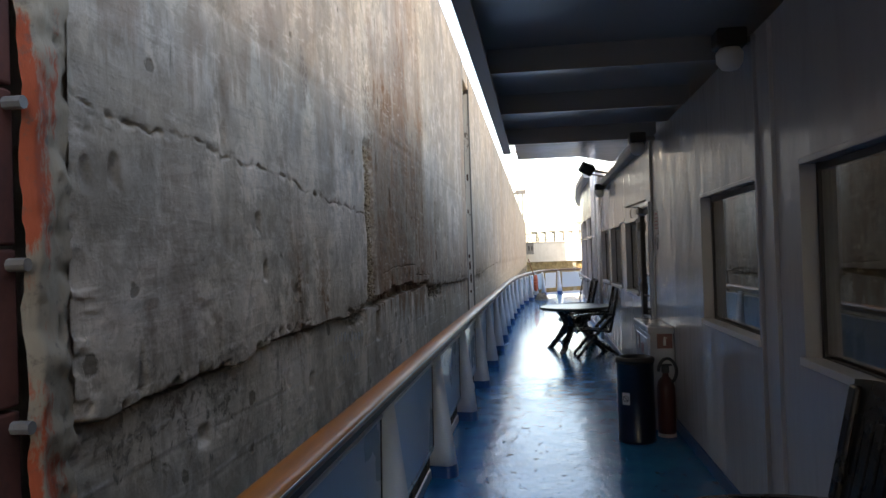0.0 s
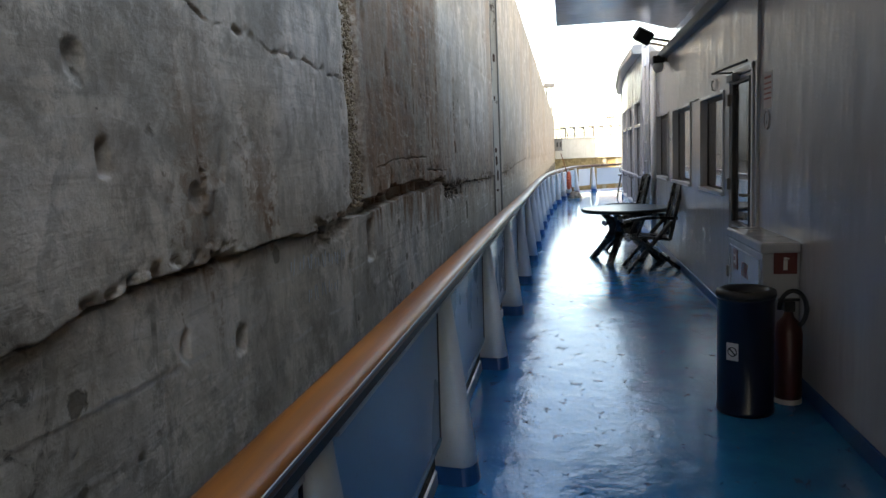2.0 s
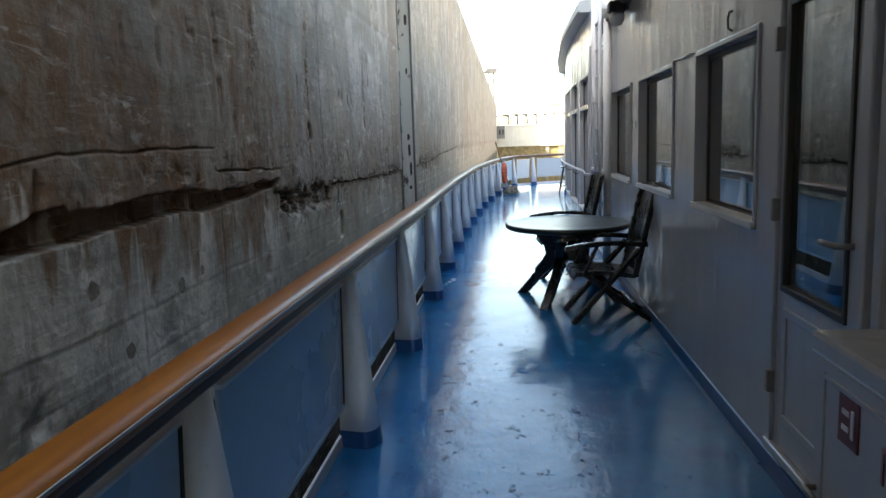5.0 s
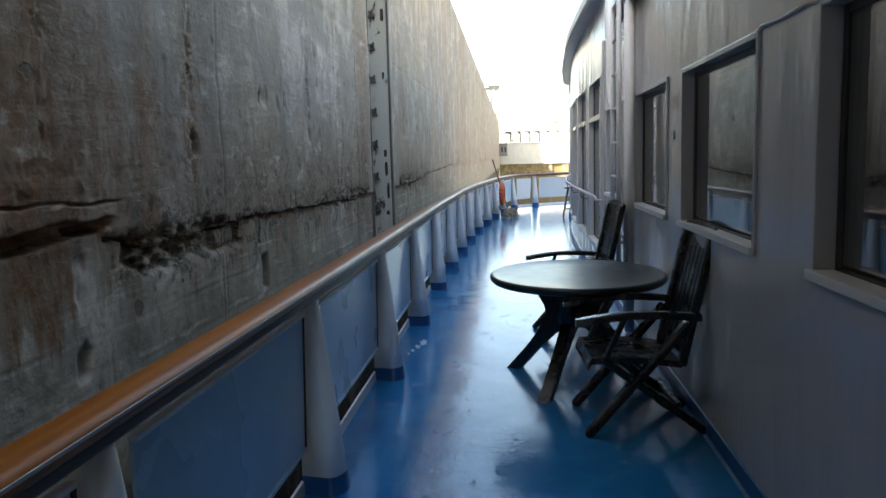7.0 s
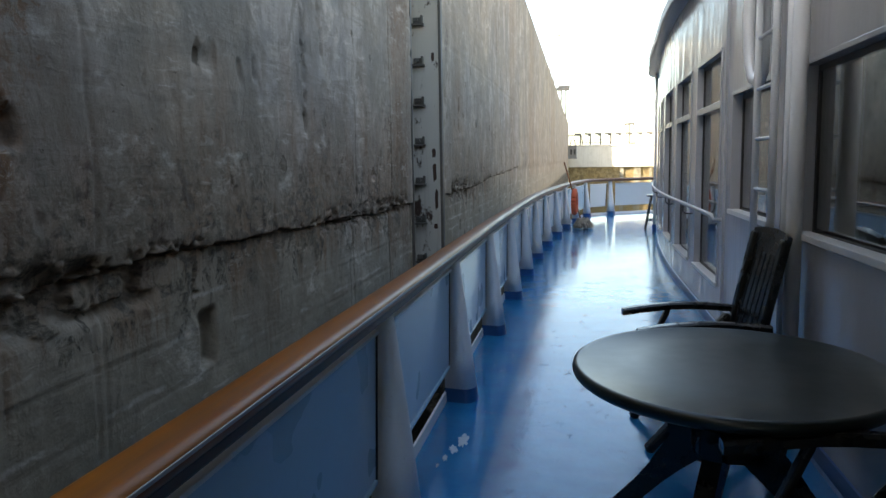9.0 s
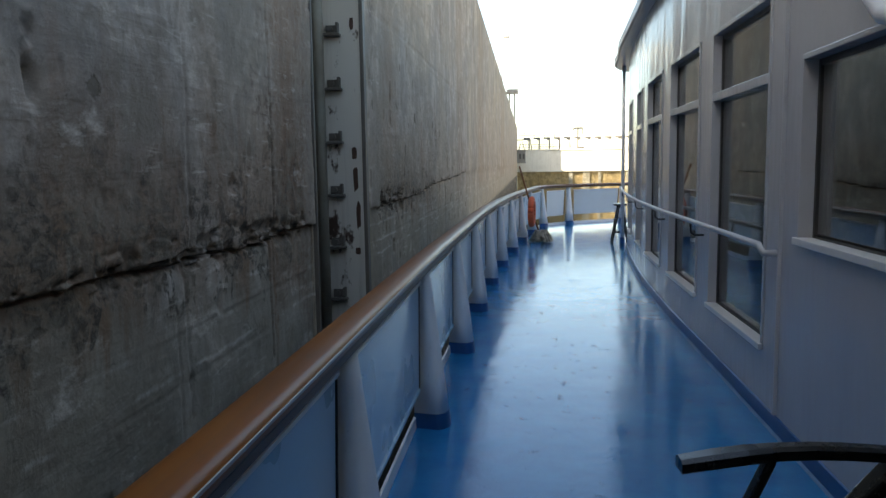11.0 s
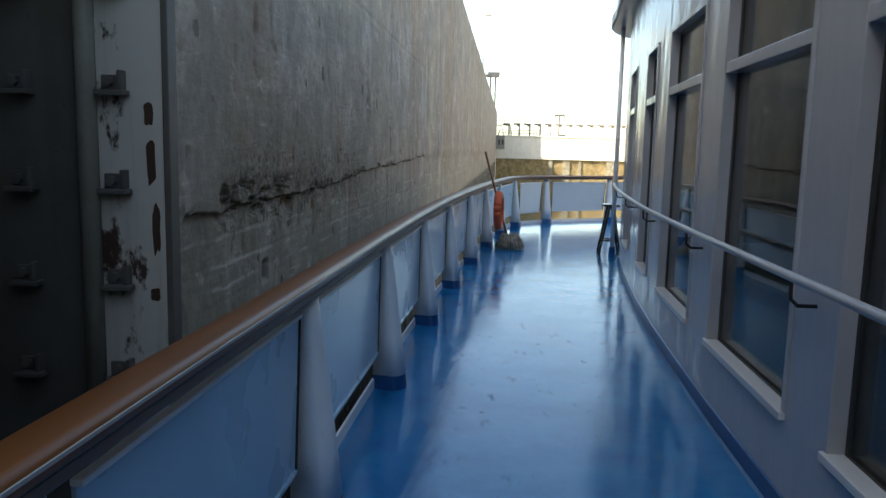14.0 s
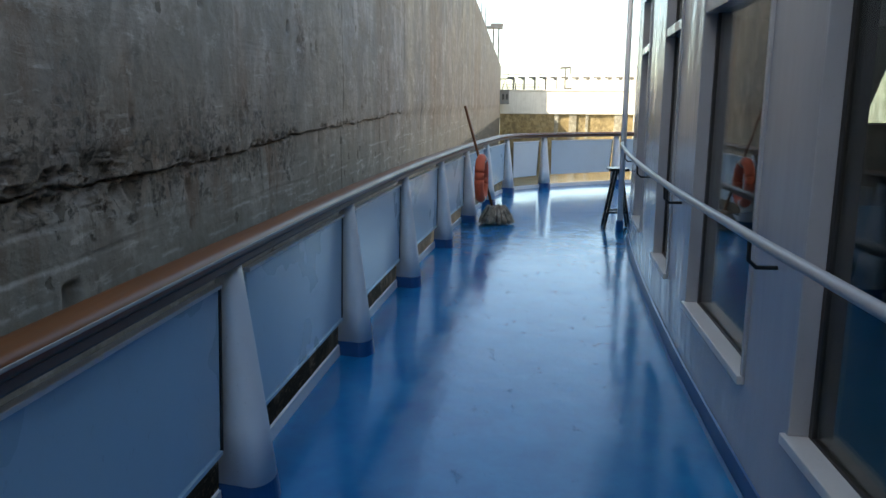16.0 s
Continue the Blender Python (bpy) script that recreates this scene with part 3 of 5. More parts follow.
    top_edge = np.interp(y, [6.95, 7.4, 7.9, 8.3, 8.33, 9.4, 9.68, 10.9], [1.235, 1.245, 1.265, 1.335, 1.300, 1.320, 1.275, 1.30]) + 0.012 * zig(y, 0.14, 78) + 0.004 * zig(y, 0.04, 79)
    s4 = lambda v: 1 / (1 + np.exp(-np.clip(v / 0.003, -40, 40)))
    h -= 0.115 * s4(top_edge - z) * s4(z - low_edge) * patch(6.95, 10.9, 0.5, 2.0, 0.02)
    # broken concrete along the joint further on
    rag = patch(11.0, 12.6, 1.0, 1.2, 0.015) + 0.6 * patch(14.6, 17.1, 1.06, 1.2, 0.015) + 0.9 * patch(19.5, 21.0, 1.0, 1.24, 0.02) + 0.25 * patch(2.3, 2.56, 0.5, 2.4, 0.05) + 0.6 * patch(6.2, 7.0, 1.02, 1.2, 0.02)
    broken = rough_noise(y, z * 1.7, 0.10, 54, 5) + 0.5 * rough_noise(y, z, 0.32, 57, 2)
    h -= rag * (0.008 + 0.034 * (1 / (1 + np.exp(-np.clip((broken - 0.12) / 0.05, -30, 30)))) + 0.016 * np.clip(broken, 0, 1))
    # pockets left by anchors
    for py, pz, w, t, d in ((7.54, 0.95, 0.08, 0.14, 0.07), (13.05, 0.74, 0.06, 0.12, 0.06), (11.88, 1.63, 0.03, 0.05, 0.05), (4.3, 1.57, 0.025, 0.05, 0.04), (5.25, 0.77, 0.04, 0.05, 0.04), (21.85, 2.1, 0.03, 0.05, 0.05), (23.6, 2.1, 0.025, 0.04, 0.05), (20.35, 0.62, 0.06, 0.07, 0.05), (10.7, 0.7, 0.04, 0.06, 0.04), (14.3, 1.76, 0.02, 0.05, 0.03), (3.5, 0.8, 0.05, 0.04, 0.03), (4.2, 1.86, 0.04, 0.04, 0.03)):
        h -= d * patch(py - w + wob * 0.3, py + w + wob * 0.3, pz - t, pz + t, 0.006)
    # run-down pits above some pockets
    for py, z0, z1, d in ((11.85, 1.6, 2.6, 0.018), (14.3, 1.78, 2.6, 0.02), (12.95, 0.8, 1.15, 0.014), (6.85, 1.3, 2.15, 0.016), (4.95, 1.2, 1.6, 0.010), (13.3, 1.35, 1.5, 0.012), (9.9, 1.7, 2.3, 0.012), (10.5, 1.6, 2.4, 0.012)):
        h -= d * patch(py - 0.03 + wob * 0.4, py + 0.03 + wob * 0.4, z0, z1, 0.012) * (crumb > -0.1)
    # upright construction joints
    for py, d in ((7.02, 0.012), (12.25, 0.006), (15.3, 0.006), (16.35, 0.014), (22.4, 0.006), (25.6, 0.02), (28.0, 0.02), (30.3, 0.03), (35.2, 0.05), (32.7, 0.07), (38.0, 0.03), (44.0, 0.06)):
        h -= d * np.exp(-((y - py + 0.3 * wob) / 0.012) ** 2) * (z > 0.4)
    # form edges on the lower lift
    for py in (3.1, 4.6, 5.6, 6.55, 8.05, 8.9, 9.9, 10.9, 12.3, 13.7, 15.2, 16.4, 20.5, 21.7, 23.1):
        h -= 0.006 * np.exp(-((y - py + 0.15 * wob) / 0.010) ** 2) * below * part_way
    return h


def grid_wall(name, y0, y1, dy, z0, z1, dz, x_of, material, parent=None):
    """A relief sheet; dz may be a list of (height, step) to sample some bands more finely."""
    ys = np.linspace(y0, y1, int(round((y1 - y0) / dy)) + 1)
    zs = [z0]
    while zs[-1] < z1 - 1e-4:
        step = dz if not isinstance(dz, (list, tuple)) else [q for lim, q in dz if zs[-1] >= lim - 1e-6][-1]
        zs.append(min(z1, zs[-1] + step))
    zs = np.array(zs)
    yy, zz = np.meshgrid(ys, zs, indexing="ij")
    xx = x_of(yy, zz)
    verts = np.stack([xx, yy, zz], -1).reshape(-1, 3)
    nz = len(zs)
    i, j = np.meshgrid(np.arange(len(ys) - 1), np.arange(nz - 1), indexing="ij")
    a = (i * nz + j).ravel()
    faces = np.stack([a, a + nz, a + nz + 1, a + 1], -1)
    me = bpy.data.meshes.new(name)
    me.from_pydata(verts.tolist(), [], faces.tolist())
    me.materials.append(material)
    me.shade_smooth()
    ob = new(name, me)
    if parent is not None:
        ob.parent = parent
    return ob


lock_wall = tagged(new("lock_wall"), "weathered grey concrete lock wall with brown seepage and open joints", "wall", kind="structure")
R0, R1 = 17.20, 18.92
face_of = lambda y, z: FACE + relief(y, z)
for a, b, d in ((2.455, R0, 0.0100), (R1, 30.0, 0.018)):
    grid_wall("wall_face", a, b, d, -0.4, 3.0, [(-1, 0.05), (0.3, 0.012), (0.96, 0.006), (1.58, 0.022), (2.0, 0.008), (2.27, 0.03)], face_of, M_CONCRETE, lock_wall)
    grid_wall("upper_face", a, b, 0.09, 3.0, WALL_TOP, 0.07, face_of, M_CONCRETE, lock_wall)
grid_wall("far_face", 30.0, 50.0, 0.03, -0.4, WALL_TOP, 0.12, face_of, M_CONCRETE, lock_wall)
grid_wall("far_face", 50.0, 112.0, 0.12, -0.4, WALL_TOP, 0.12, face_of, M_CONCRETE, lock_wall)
part("wall_core", boxes((-9.0, FACE - 0.16, -30.0, R0 - 0.01, -6.0, WALL_TOP), (-9.0, -2.62, R0 - 0.01, R1 + 0.01, -6.0, WALL_TOP), (-9.0, FACE - 0.16, R1 + 0.01, 112.0, -6.0, WALL_TOP)), M_CONCRETE, lock_wall)
part("wall_foot", boxes((FACE - 0.16, FACE - 0.06, -30.0, R0 - 0.01, -6.0, -0.4), (FACE - 0.16, FACE - 0.06, R1 + 0.01, 112.0, -6.0, -0.4)), M_CONCRETE, lock_wall)
part("wall_edge", boxes((FACE - 0.16, FACE + 0.0, 2.40, R0, WALL_TOP - 0.02, WALL_TOP + 0.05), (FACE - 0.16, FACE + 0.0, R1, 112.0, WALL_TOP - 0.02, WALL_TOP + 0.05), bevel=0.02), M_CONCRETE, lock_wall)
# unseen block added over the mooring slot to stop the sun, and the slot's cheeks
part("slot_sun_block", boxes((-2.62, FACE - 0.01, R0, R1, WALL_TOP - 0.35, WALL_TOP + 0.045), bevel=0.02), M_CONCRETE, lock_wall)
part("slot_cheek", boxes((-2.62, FACE - 0.02, R0 - 0.03, R0, -0.4, WALL_TOP), (-2.62, FACE - 0.02, R1, R1 + 0.03, -0.4, WALL_TOP), bevel=0.006), M_CONCRETE, lock_wall)

# bare aggregate where the block's edge has broken away
rng = random.Random(21)
bm = bmesh.new()
for k in range(2100):
    zz = rng.uniform(1.22, 2.7)
    wide = 0.09 + 0.10 * max(0.0, 2.1 - zz)
    yy = 7.10 + 0.6 * wide + max(-1.5, min(1.5, rng.gauss(0, 0.62))) * wide + 0.04 * math.sin(zz * 9)
    r = rng.uniform(0.004, 0.009) + 0.009 * rng.random() ** 4
    b = bmesh.new()
    bmesh.ops.create_icosphere(b, subdivisions=1, radius=r)
    for v in b.verts:
        v.co *= rng.uniform(0.75, 1.2)
    bmesh.ops.transform(b, matrix=pose(FACE - 0.036 + rng.uniform(-0.010, 0.012), yy, zz, rng.uniform(0, 360), rng.uniform(0, 360), 0), verts=b.verts)
    pour(b, bm)
agg = Nodes("bare_aggregate")
isl = agg.geo.outputs["Random Per Island"]
agg_mat = agg.done(agg.mix(isl, rgb(0.17, 0.10, 0.05), rgb(0.58, 0.42, 0.26)), 0.9, 0.0, agg.bump(agg.noise(90.0), 0.4, 0.004))
tagged(part("aggregate", bm, agg_mat, lock_wall), kind="stuff")

# steel of the slot: plates, guide bars and clamps
slot = empty("mooring_slot_lining", "white-painted steel guide plates with rust in a wall slot", "steel lining")
part("plate", boxes((-1.99, -1.625, R1 - 0.075, R1 - 0.004, -0.4, WALL_TOP), bevel=0.008), M_STRIP, slot, "grey-white steel plate with dark rust patches")
part("edge_angle", boxes((-1.632, -1.597, R1 - 0.09, R1 + 0.004, -0.4, WALL_TOP), bevel=0.006), M_DARKSTEEL, slot, "dark brown edge angle")
part("near_angle", boxes((-1.66, -1.590, R0 - 0.012, R0 + 0.02, -0.4, WALL_TOP), bevel=0.006), M_DARKSTEEL, slot, "dark brown corner angle")
part("back_plate", boxes((-2.60, -2.03, R1 - 0.05, R1 - 0.004, -0.4, WALL_TOP), bevel=0.006), M_DARKSTEEL, slot, "dark tarry steel back plate")
part("backing", boxes((-2.61, -2.57, R0 + 0.01, R1 - 0.06, -0.4, WALL_TOP)), M_DARKSTEEL, slot)
bm = bmesh.new()
tube(bm, [(-2.0, R1 - 0.10, -0.4), (-2.0, R1 - 0.10, WALL_TOP)], 0.048, 12)
part("guide_pipe", bm, M_PIPE, slot, smooth=True)
for k in range(13):
    z = 0.31 + 0.468 * k
    for x, depth in ((-1.87, 0.075), (-2.36, 0.05)):
        y = R1 - depth
        bm = boxes((x - 0.07, x + 0.075, y - 0.075, y, z - 0.014, z + 0.012), (x + 0.035, x + 0.06, y - 0.055, y, z + 0.012, z + 0.105), (x - 0.06, x + 0.035, y - 0.02, y, z + 0.012, z + 0.085), bevel=0.006)
        tube(bm, [(x - 0.015, y - 0.02, z + 0.05), (x - 0.015, y - 0.048, z + 0.05)], 0.024, 6)
        part("clamp", bm, M_DARKSTEEL, slot)
# rust eaten through the paint
rng = random.Random(9)
for z, h, w, x in ((1.62, 0.11, 0.05, -1.705), (1.39, 0.22, 0.05, -1.700), (1.06, 0.24, 0.042, -1.680), (2.75, 0.10, 0.04, -1.70), (3.6, 0.2, 0.05, -1.69), (0.74, 0.06, 0.05, -1.695)):
    bm = bmesh.new()
    ring = [(x + (w / 2) * rng.uniform(0.75, 1.15) * math.copysign(abs(math.cos(a)) ** 0.5, math.cos(a)), z + (h / 2) * rng.uniform(0.8, 1.15) * math.copysign(abs(math.sin(a)) ** 0.5, math.sin(a))) for a in [2 * math.pi * j / 16 for j in range(16)]]
    loft(bm, [[(px, R1 - 0.0745, pz) for px, pz in ring], [(px, R1 - 0.0775, pz) for px, pz in ring]])
    part("rust_scab", bm, M_SCAB, slot, "dark rust scab")

# red steel lining before the first concrete block
lining = empty("rusty_steel_lining", "dark red rusty steel plates bolted beside the concrete", "steel lining")
z = -0.35
while z < WALL_TOP:
    part("steel_plate", boxes((-1.75, -1.665, -6.0, 2.262, z, z + 0.50), bevel=0.01), M_RUSTY, lining)
    bm = bmesh.new()
    tube(bm, [(-1.68, 2.225, z + 0.45), (-1.60, 2.225, z + 0.45)], 0.022, 8)
    part("bolt", bm, M_STEEL, lining)
    z += 0.513
ob = grid_wall("flaked_edge", 2.262, 2.46, 0.010, -0.4, WALL_TOP, 0.02, lambda y, z: FACE - 0.006 + 0.014 * rough_noise(y, z, 0.12, 7, 5) - 0.05 * np.clip((2.285 - y) / 0.03, 0, 1) - 0.022 * np.clip(rough_noise(y, z, 0.06, 9, 3) - 0.1, 0, 1) * np.clip((y - 2.36) / 0.03, 0, 1), M_EDGE, lining)
tagged(ob, "edge strip with flaking red paint over concrete")

# chalk strokes on the lower lift, unreadable
chalk_mat = paint("chalk", (0.52, 0.49, 0.44), 0.9, dirt=(0.3, 0.28, 0.25), dirt_amount=0.6, streaks=False)
chalk = empty("chalk_marks", "faint white chalk strokes scratched on the concrete", "writing")
rng = random.Random(4)
for row_z, y0, n, hgt in ((0.99, 5.9, 8, 0.10), (0.80, 6.12, 5, 0.09)):
    for k in range(n):
        y = y0 + k * 0.125 + rng.uniform(-0.012, 0.012)
        for dy, lean in ((0.0, rng.uniform(-0.03, 0.03)), (rng.uniform(0.035, 0.06), rng.uniform(-0.05, 0.05))):
            zz = row_z - (y - y0) * 0.06
            m = pose(float(face_of(np.array([y + dy]), np.array([zz]))[0]), y + dy, zz, math.degrees(lean) * 11, 0, 0)
            b = bmesh.new()
            box(b, -0.006, 0.003, -0.004, 0.004, -hgt * rng.uniform(0.2, 0.5), hgt * rng.uniform(0.15, 0.5), m=m)
            part("stroke", b, chalk_mat, chalk)

# the far gate with its gallery, the booth, and the lamp masts
gate = empty("lock_gate", "pale concrete gate beam over a stained sloping sill", "lock gate")
part("upper_wall", boxes((-1.62, 24.0, 112.0, 116.0, 0.45, 3.36), (-1.62, 24.0, 111.9, 112.1, 3.2, 3.4), bevel=0.05), M_GATE, gate)
bm = bmesh.new()
loft(bm, [[(x, 112.2, 0.5), (x, 113.7, -4.2), (x, 121.0, -4.2), (x, 121.0, 0.5)] for x in (-1.62, 24.0)])
part("lower_wall", bm, M_SILLWALL, gate, "stained ochre sloping lower wall")
for x, w in ((5.1, 0.5), (6.9, 0.9), (8.9, 0.35), (12.4, 0.9), (15.6, 0.6), (19.0, 0.9)):
    bm = bmesh.new()
    loft(bm, [[(u, 112.1, 0.46), (u, 113.55, -4.2), (u, 114.0, -4.2), (u, 112.8, 0.46)] for u in (x, x + w)])
    part("buttress", bm, M_FARCONC, gate)
gallery = empty("gallery", "gallery with posts and bent arms above the gate", "gallery")
for k in range(18):
    x = -0.05 + 1.335 * k
    # shaded pillars get a dark colour, sunlit ones from the fifth a pale one
    part("pillar", boxes((x - 0.10, x + 0.10, 113.9, 114.1, 3.35, 4.95), bevel=0.02), M_GALLERY if k < 4 else M_GATE, gallery)
    part("arm", boxes((x - 0.78, x + 0.12, 113.85, 114.15, 4.80, 5.0), (x - 0.36, x + 0.10, 113.88, 114.12, 4.62, 4.8), bevel=0.03), M_GALLERY, gallery)
# railing split likewise: dark for the shaded left, pale for the sunlit right
for x0, x1, mat_ in ((-1.5, 4.0, M_GALLERY), (4.0, 23.0, M_GATE)):
    bm = bmesh.new()
    for z in (3.75, 4.1, 5.3, 5.6):
        tube(bm, [(x0, 114.0, z), (x1, 114.0, z)], 0.03, 6)
    for k in range(int((x1 - x0) / 0.4)):
        tube(bm, [(x0 + 0.2 + 0.4 * k, 114.0, 3.36), (x0 + 0.2 + 0.4 * k, 114.0, 4.1)], 0.02, 5)
    for k in range(int((x1 - x0) / 1.335)):
        tube(bm, [(x0 + 0.8 + 1.335 * k, 114.0, 4.95), (x0 + 0.8 + 1.335 * k, 114.0, 5.65)], 0.025, 5)
    part("railing", bm, mat_, gallery)
far_wall = tagged(link("quay_building", boxes((4.2, 24.0, 126.0, 130.0, 3.0, 5.6), bevel=0.05), M_GATE), "pale long low building behind the gate", "building")
booth = empty("signal_booth", "small grey booth with two windows on the lock edge", "booth")
part("body", boxes((-1.7, -0.52, 108.6, 110.0, 1.75, 3.2), (-1.75, -0.47, 108.5, 110.1, 3.15, 3.3), (-1.75, -0.47, 108.5, 110.1, 1.62, 1.75), bevel=0.04), M_STEEL, booth)
for x in (-1.30, -0.86):
    part("window", boxes((x - 0.02, x + 0.22, 108.56, 108.66, 2.15, 2.8), bevel=0.01), M_FRAME, booth)
bm = bmesh.new()
tube(bm, [(-1.4, 109.0, 3.2), (-1.0, 109.0, 4.6), (-0.6, 109.0, 3.2)], 0.06, 6)
tube(bm, [(-1.55, 109.0, 4.55), (0.1, 109.0, 4.6), (0.25, 109.0, 3.3)], 0.07, 6)
part("trestle", bm, M_GALLERY, booth)
mast = empty("lamp_mast", "tall lamp mast of two poles with a platform", "lamp mast")
for dx in (0.0, 0.62):
    bm = bmesh.new()
    tube(bm, [(-2.55 + dx, 111.0, 5.0), (-2.55 + dx, 111.0, 10.7)], 0.09, 8)
    part("pole", bm, M_GALLERY, mast)
part("platform", boxes((-3.45, -1.45, 110.5, 111.5, 10.5, 10.8), (-2.9, -1.4, 110.6, 111.4, 10.8, 11.1), bevel=0.03), M_STEEL, mast)
mast = empty("lamp_mast", "slender pale lattice mast on the lock edge", "lamp mast")
for dx in (0.0, 0.55):
    bm = bmesh.new()
    tube(bm, [(-3.9 + dx, 110.0, 5.0), (-4.0 + dx * 0.8, 110.0, 16.3)], 0.085, 6)
    part("pole", bm, M_HAND, mast)
bm = bmesh.new()
for k in range(17):
    tube(bm, [(-3.92, 110.0, 5.4 + 0.62 * k), (-3.42, 110.0, 6.0 + 0.62 * k)], 0.04, 5)
part("bracing", bm, M_HAND, mast)
mast = empty("street_lamp", "slender grey lamp post with a bent head", "lamp mast")
bm = bmesh.new()
tube(bm, [(-2.75, 78.0, 5.2), (-2.75, 78.0, 11.9), (-2.6, 78.0, 12.25), (-2.1, 78.0, 12.3)], 0.06, 8, 0.04)
part("pole", bm, M_HAND, mast)
part("lamp_head", boxes((-2.2, -1.75, 77.9, 78.1, 12.2, 12.36), bevel=0.03), M_STEEL, mast)
beacon = empty("gate_beacon", "signal frame standing on the gate", "signal frame")
bm = bmesh.new()
tube(bm, [(6.35, 114.0, 3.36), (6.35, 114.0, 6.1)], 0.09, 8)
tube(bm, [(5.7, 114.0, 5.95), (5.9, 114.0, 6.1), (7.0, 114.0, 6.15)], 0.13, 8)
tube(bm, [(6.95, 114.0, 5.3), (6.95, 114.0, 6.1)], 0.07, 8)
part("mast", bm, M_GALLERY, beacon)
part("cabinet", boxes((6.3, 7.1, 112.2, 112.7, 3.35, 3.65), bevel=0.02), M_GALLERY, beacon)
# unseen block, added to cast the upright shadow edge on the gate
shade_block = empty("unseen_shade_block", "plain unseen block added behind the lock wall to shade the gate", "building")
part("wall", boxes((-9.5, -6.0, 104.75, 112.5, 5.0, 15.0), bevel=0.03), M_GATE, shade_block)
part("roof", boxes((-9.7, -6.0, 104.75, 112.7, 15.0, 15.3), bevel=0.03), M_STEEL, shade_block)

water_ob = tagged(link("water", boxes((-1.7, 24.0, -30.0, 116.0, -4.2, -4.0)), M_WATER), "dark still lock water", "water", kind="structure")
opposite = tagged(link("wall_opposite", boxes((14.6, 18.0, -30.0, 112.0, -6.0, WALL_TOP)), M_OPPOSITE), "plain concrete wall across the lock", "wall", kind="structure")
ground = tagged(link("ground", boxes((-2000.0, -9.0, -2000.0, 2000.0, 4.5, 5.4), (18.0, 2000.0, -2000.0, 2000.0, 4.5, 5.4), (-9.0, 18.0, 130.0, 2000.0, 2.0, 3.2)), M_FARCONC), "flat quay ground beyond the lock", "ground", kind="structure")

# ---- the deck ----
bm = bmesh.new()
edge = [p + Vector((-0.215, 0, 0)) for p in foot_path if p.y < 30.0 and p.x < 0.3] + [p + Vector((-0.1, 0.2, 0)) for p in foot_path if not (p.y < 30.0 and p.x < 0.3)]
ring = [(p.x, p.y) for p in edge] + [(12.0, -6.0)]
top = [bm.verts.new((x, y, 0.0)) for x, y in ring]
low = [bm.verts.new((x, y, -0.25)) for x, y in ring]
bm.faces.new(top)
bm.faces.new(low[::-1])
for i in range(len(ring)):
    j = (i + 1) % len(ring)
    bm.faces.new((top[i], low[i], low[j], top[j]))
floor = tagged(link("floor", bm, M_DECK), "glossy blue painted steel deck, scuffed and patched", "deck", kind="structure")
hull = bmesh.new()
sweep(hull, [p + Vector((-0.20, 0.0, 0)) for p in foot_path], [(0.0, -0.02), (0.03, -0.02), (0.03, -4.3), (0.0, -4.3)])
tagged(link("hull", hull, M_WHITE), "white hull side below the deck edge", "hull", kind="structure")
curb = bmesh.new()
sweep(curb, [p + Vector((-0.185, 0, 0)) for p in foot_path], [(0.024, 0.0), (0.024, 0.062), (0.010, 0.062), (0.006, 0.0)])
tagged(link("deck_edge_trim", curb, M_BRIGHT), "white painted bar along the deck edge", "edge bar", kind="structure")

# white paint spilled and trodden on the deck
M_SPILL = paint("spilled_white_paint", (0.5, 0.56, 0.6), 0.45, dirt=(0.05, 0.2, 0.4), dirt_amount=0.8, streaks=False)
spill = empty("paint_spill", "thin white paint spill on the blue deck", "paint spill")
rng = random.Random(17)
for px, py, r, turn in ((-0.60, 13.86, 0.052, 0.3), (-0.63, 13.72, 0.034, 0.9), (-0.655, 13.60, 0.022, 0.5), (-0.675, 13.50, 0.014, 0.2)):
    ring = []
    for j in range(22):
        a = 2 * math.pi * j / 22
        q = r * rng.uniform(0.55, 1.15)
        u, v = q * 0.62 * math.cos(a), q * 1.9 * math.sin(a)
        ring.append((px + u * math.cos(turn * 0.3) - v * math.sin(turn * 0.3), py + u * math.sin(turn * 0.3) + v * math.cos(turn * 0.3)))
    part("splash", loft(bmesh.new(), [[(u, v, z) for u, v in ring] for z in (0.0, 0.0025)]), M_SPILL, spill)

# ---- railing ----
railing = empty("ship_railing", "varnished wooden cap rail on white tapered posts with pale blue panels", "railing")
cap_path = [p + Vector((-0.148, 0, 0.936)) for p in foot_path]
bm = bmesh.new()
sec = [(0.058, 0.010), (0.060, 0.034), (0.053, 0.048), (0.040, 0.053), (0.0, 0.0555), (-0.036, 0.053), (-0.048, 0.049), (-0.056, 0.041), (-0.060, 0.030), (-0.059, 0.016), (-0.050, 0.003), (0.048, 0.0)]
sweep(bm, cap_path, sec)
part("cap_rail", bm, M_WOOD, railing, "varnished brown wooden cap rail", smooth=True)
# thin pale strip that paints the sky's sheen along the inner edge
bm = bmesh.new()
sweep(bm, cap_path, [(-0.0585, 0.037), (-0.0612, 0.036), (-0.0615, 0.029), (-0.0600, 0.027)])
part("edge_sheen", bm, M_SHEEN, railing, "pale strip painted as the sky's sheen on the varnished inner edge")
bm = bmesh.new()
sweep(bm, cap_path, [(0.045, 0.002), (0.045, -0.028), (-0.044, -0.028), (-0.050, -0.020), (-0.050, 0.002)])
part("rail_bar", bm, M_UNDERRAIL, railing, "dark brown bearer under the cap rail")


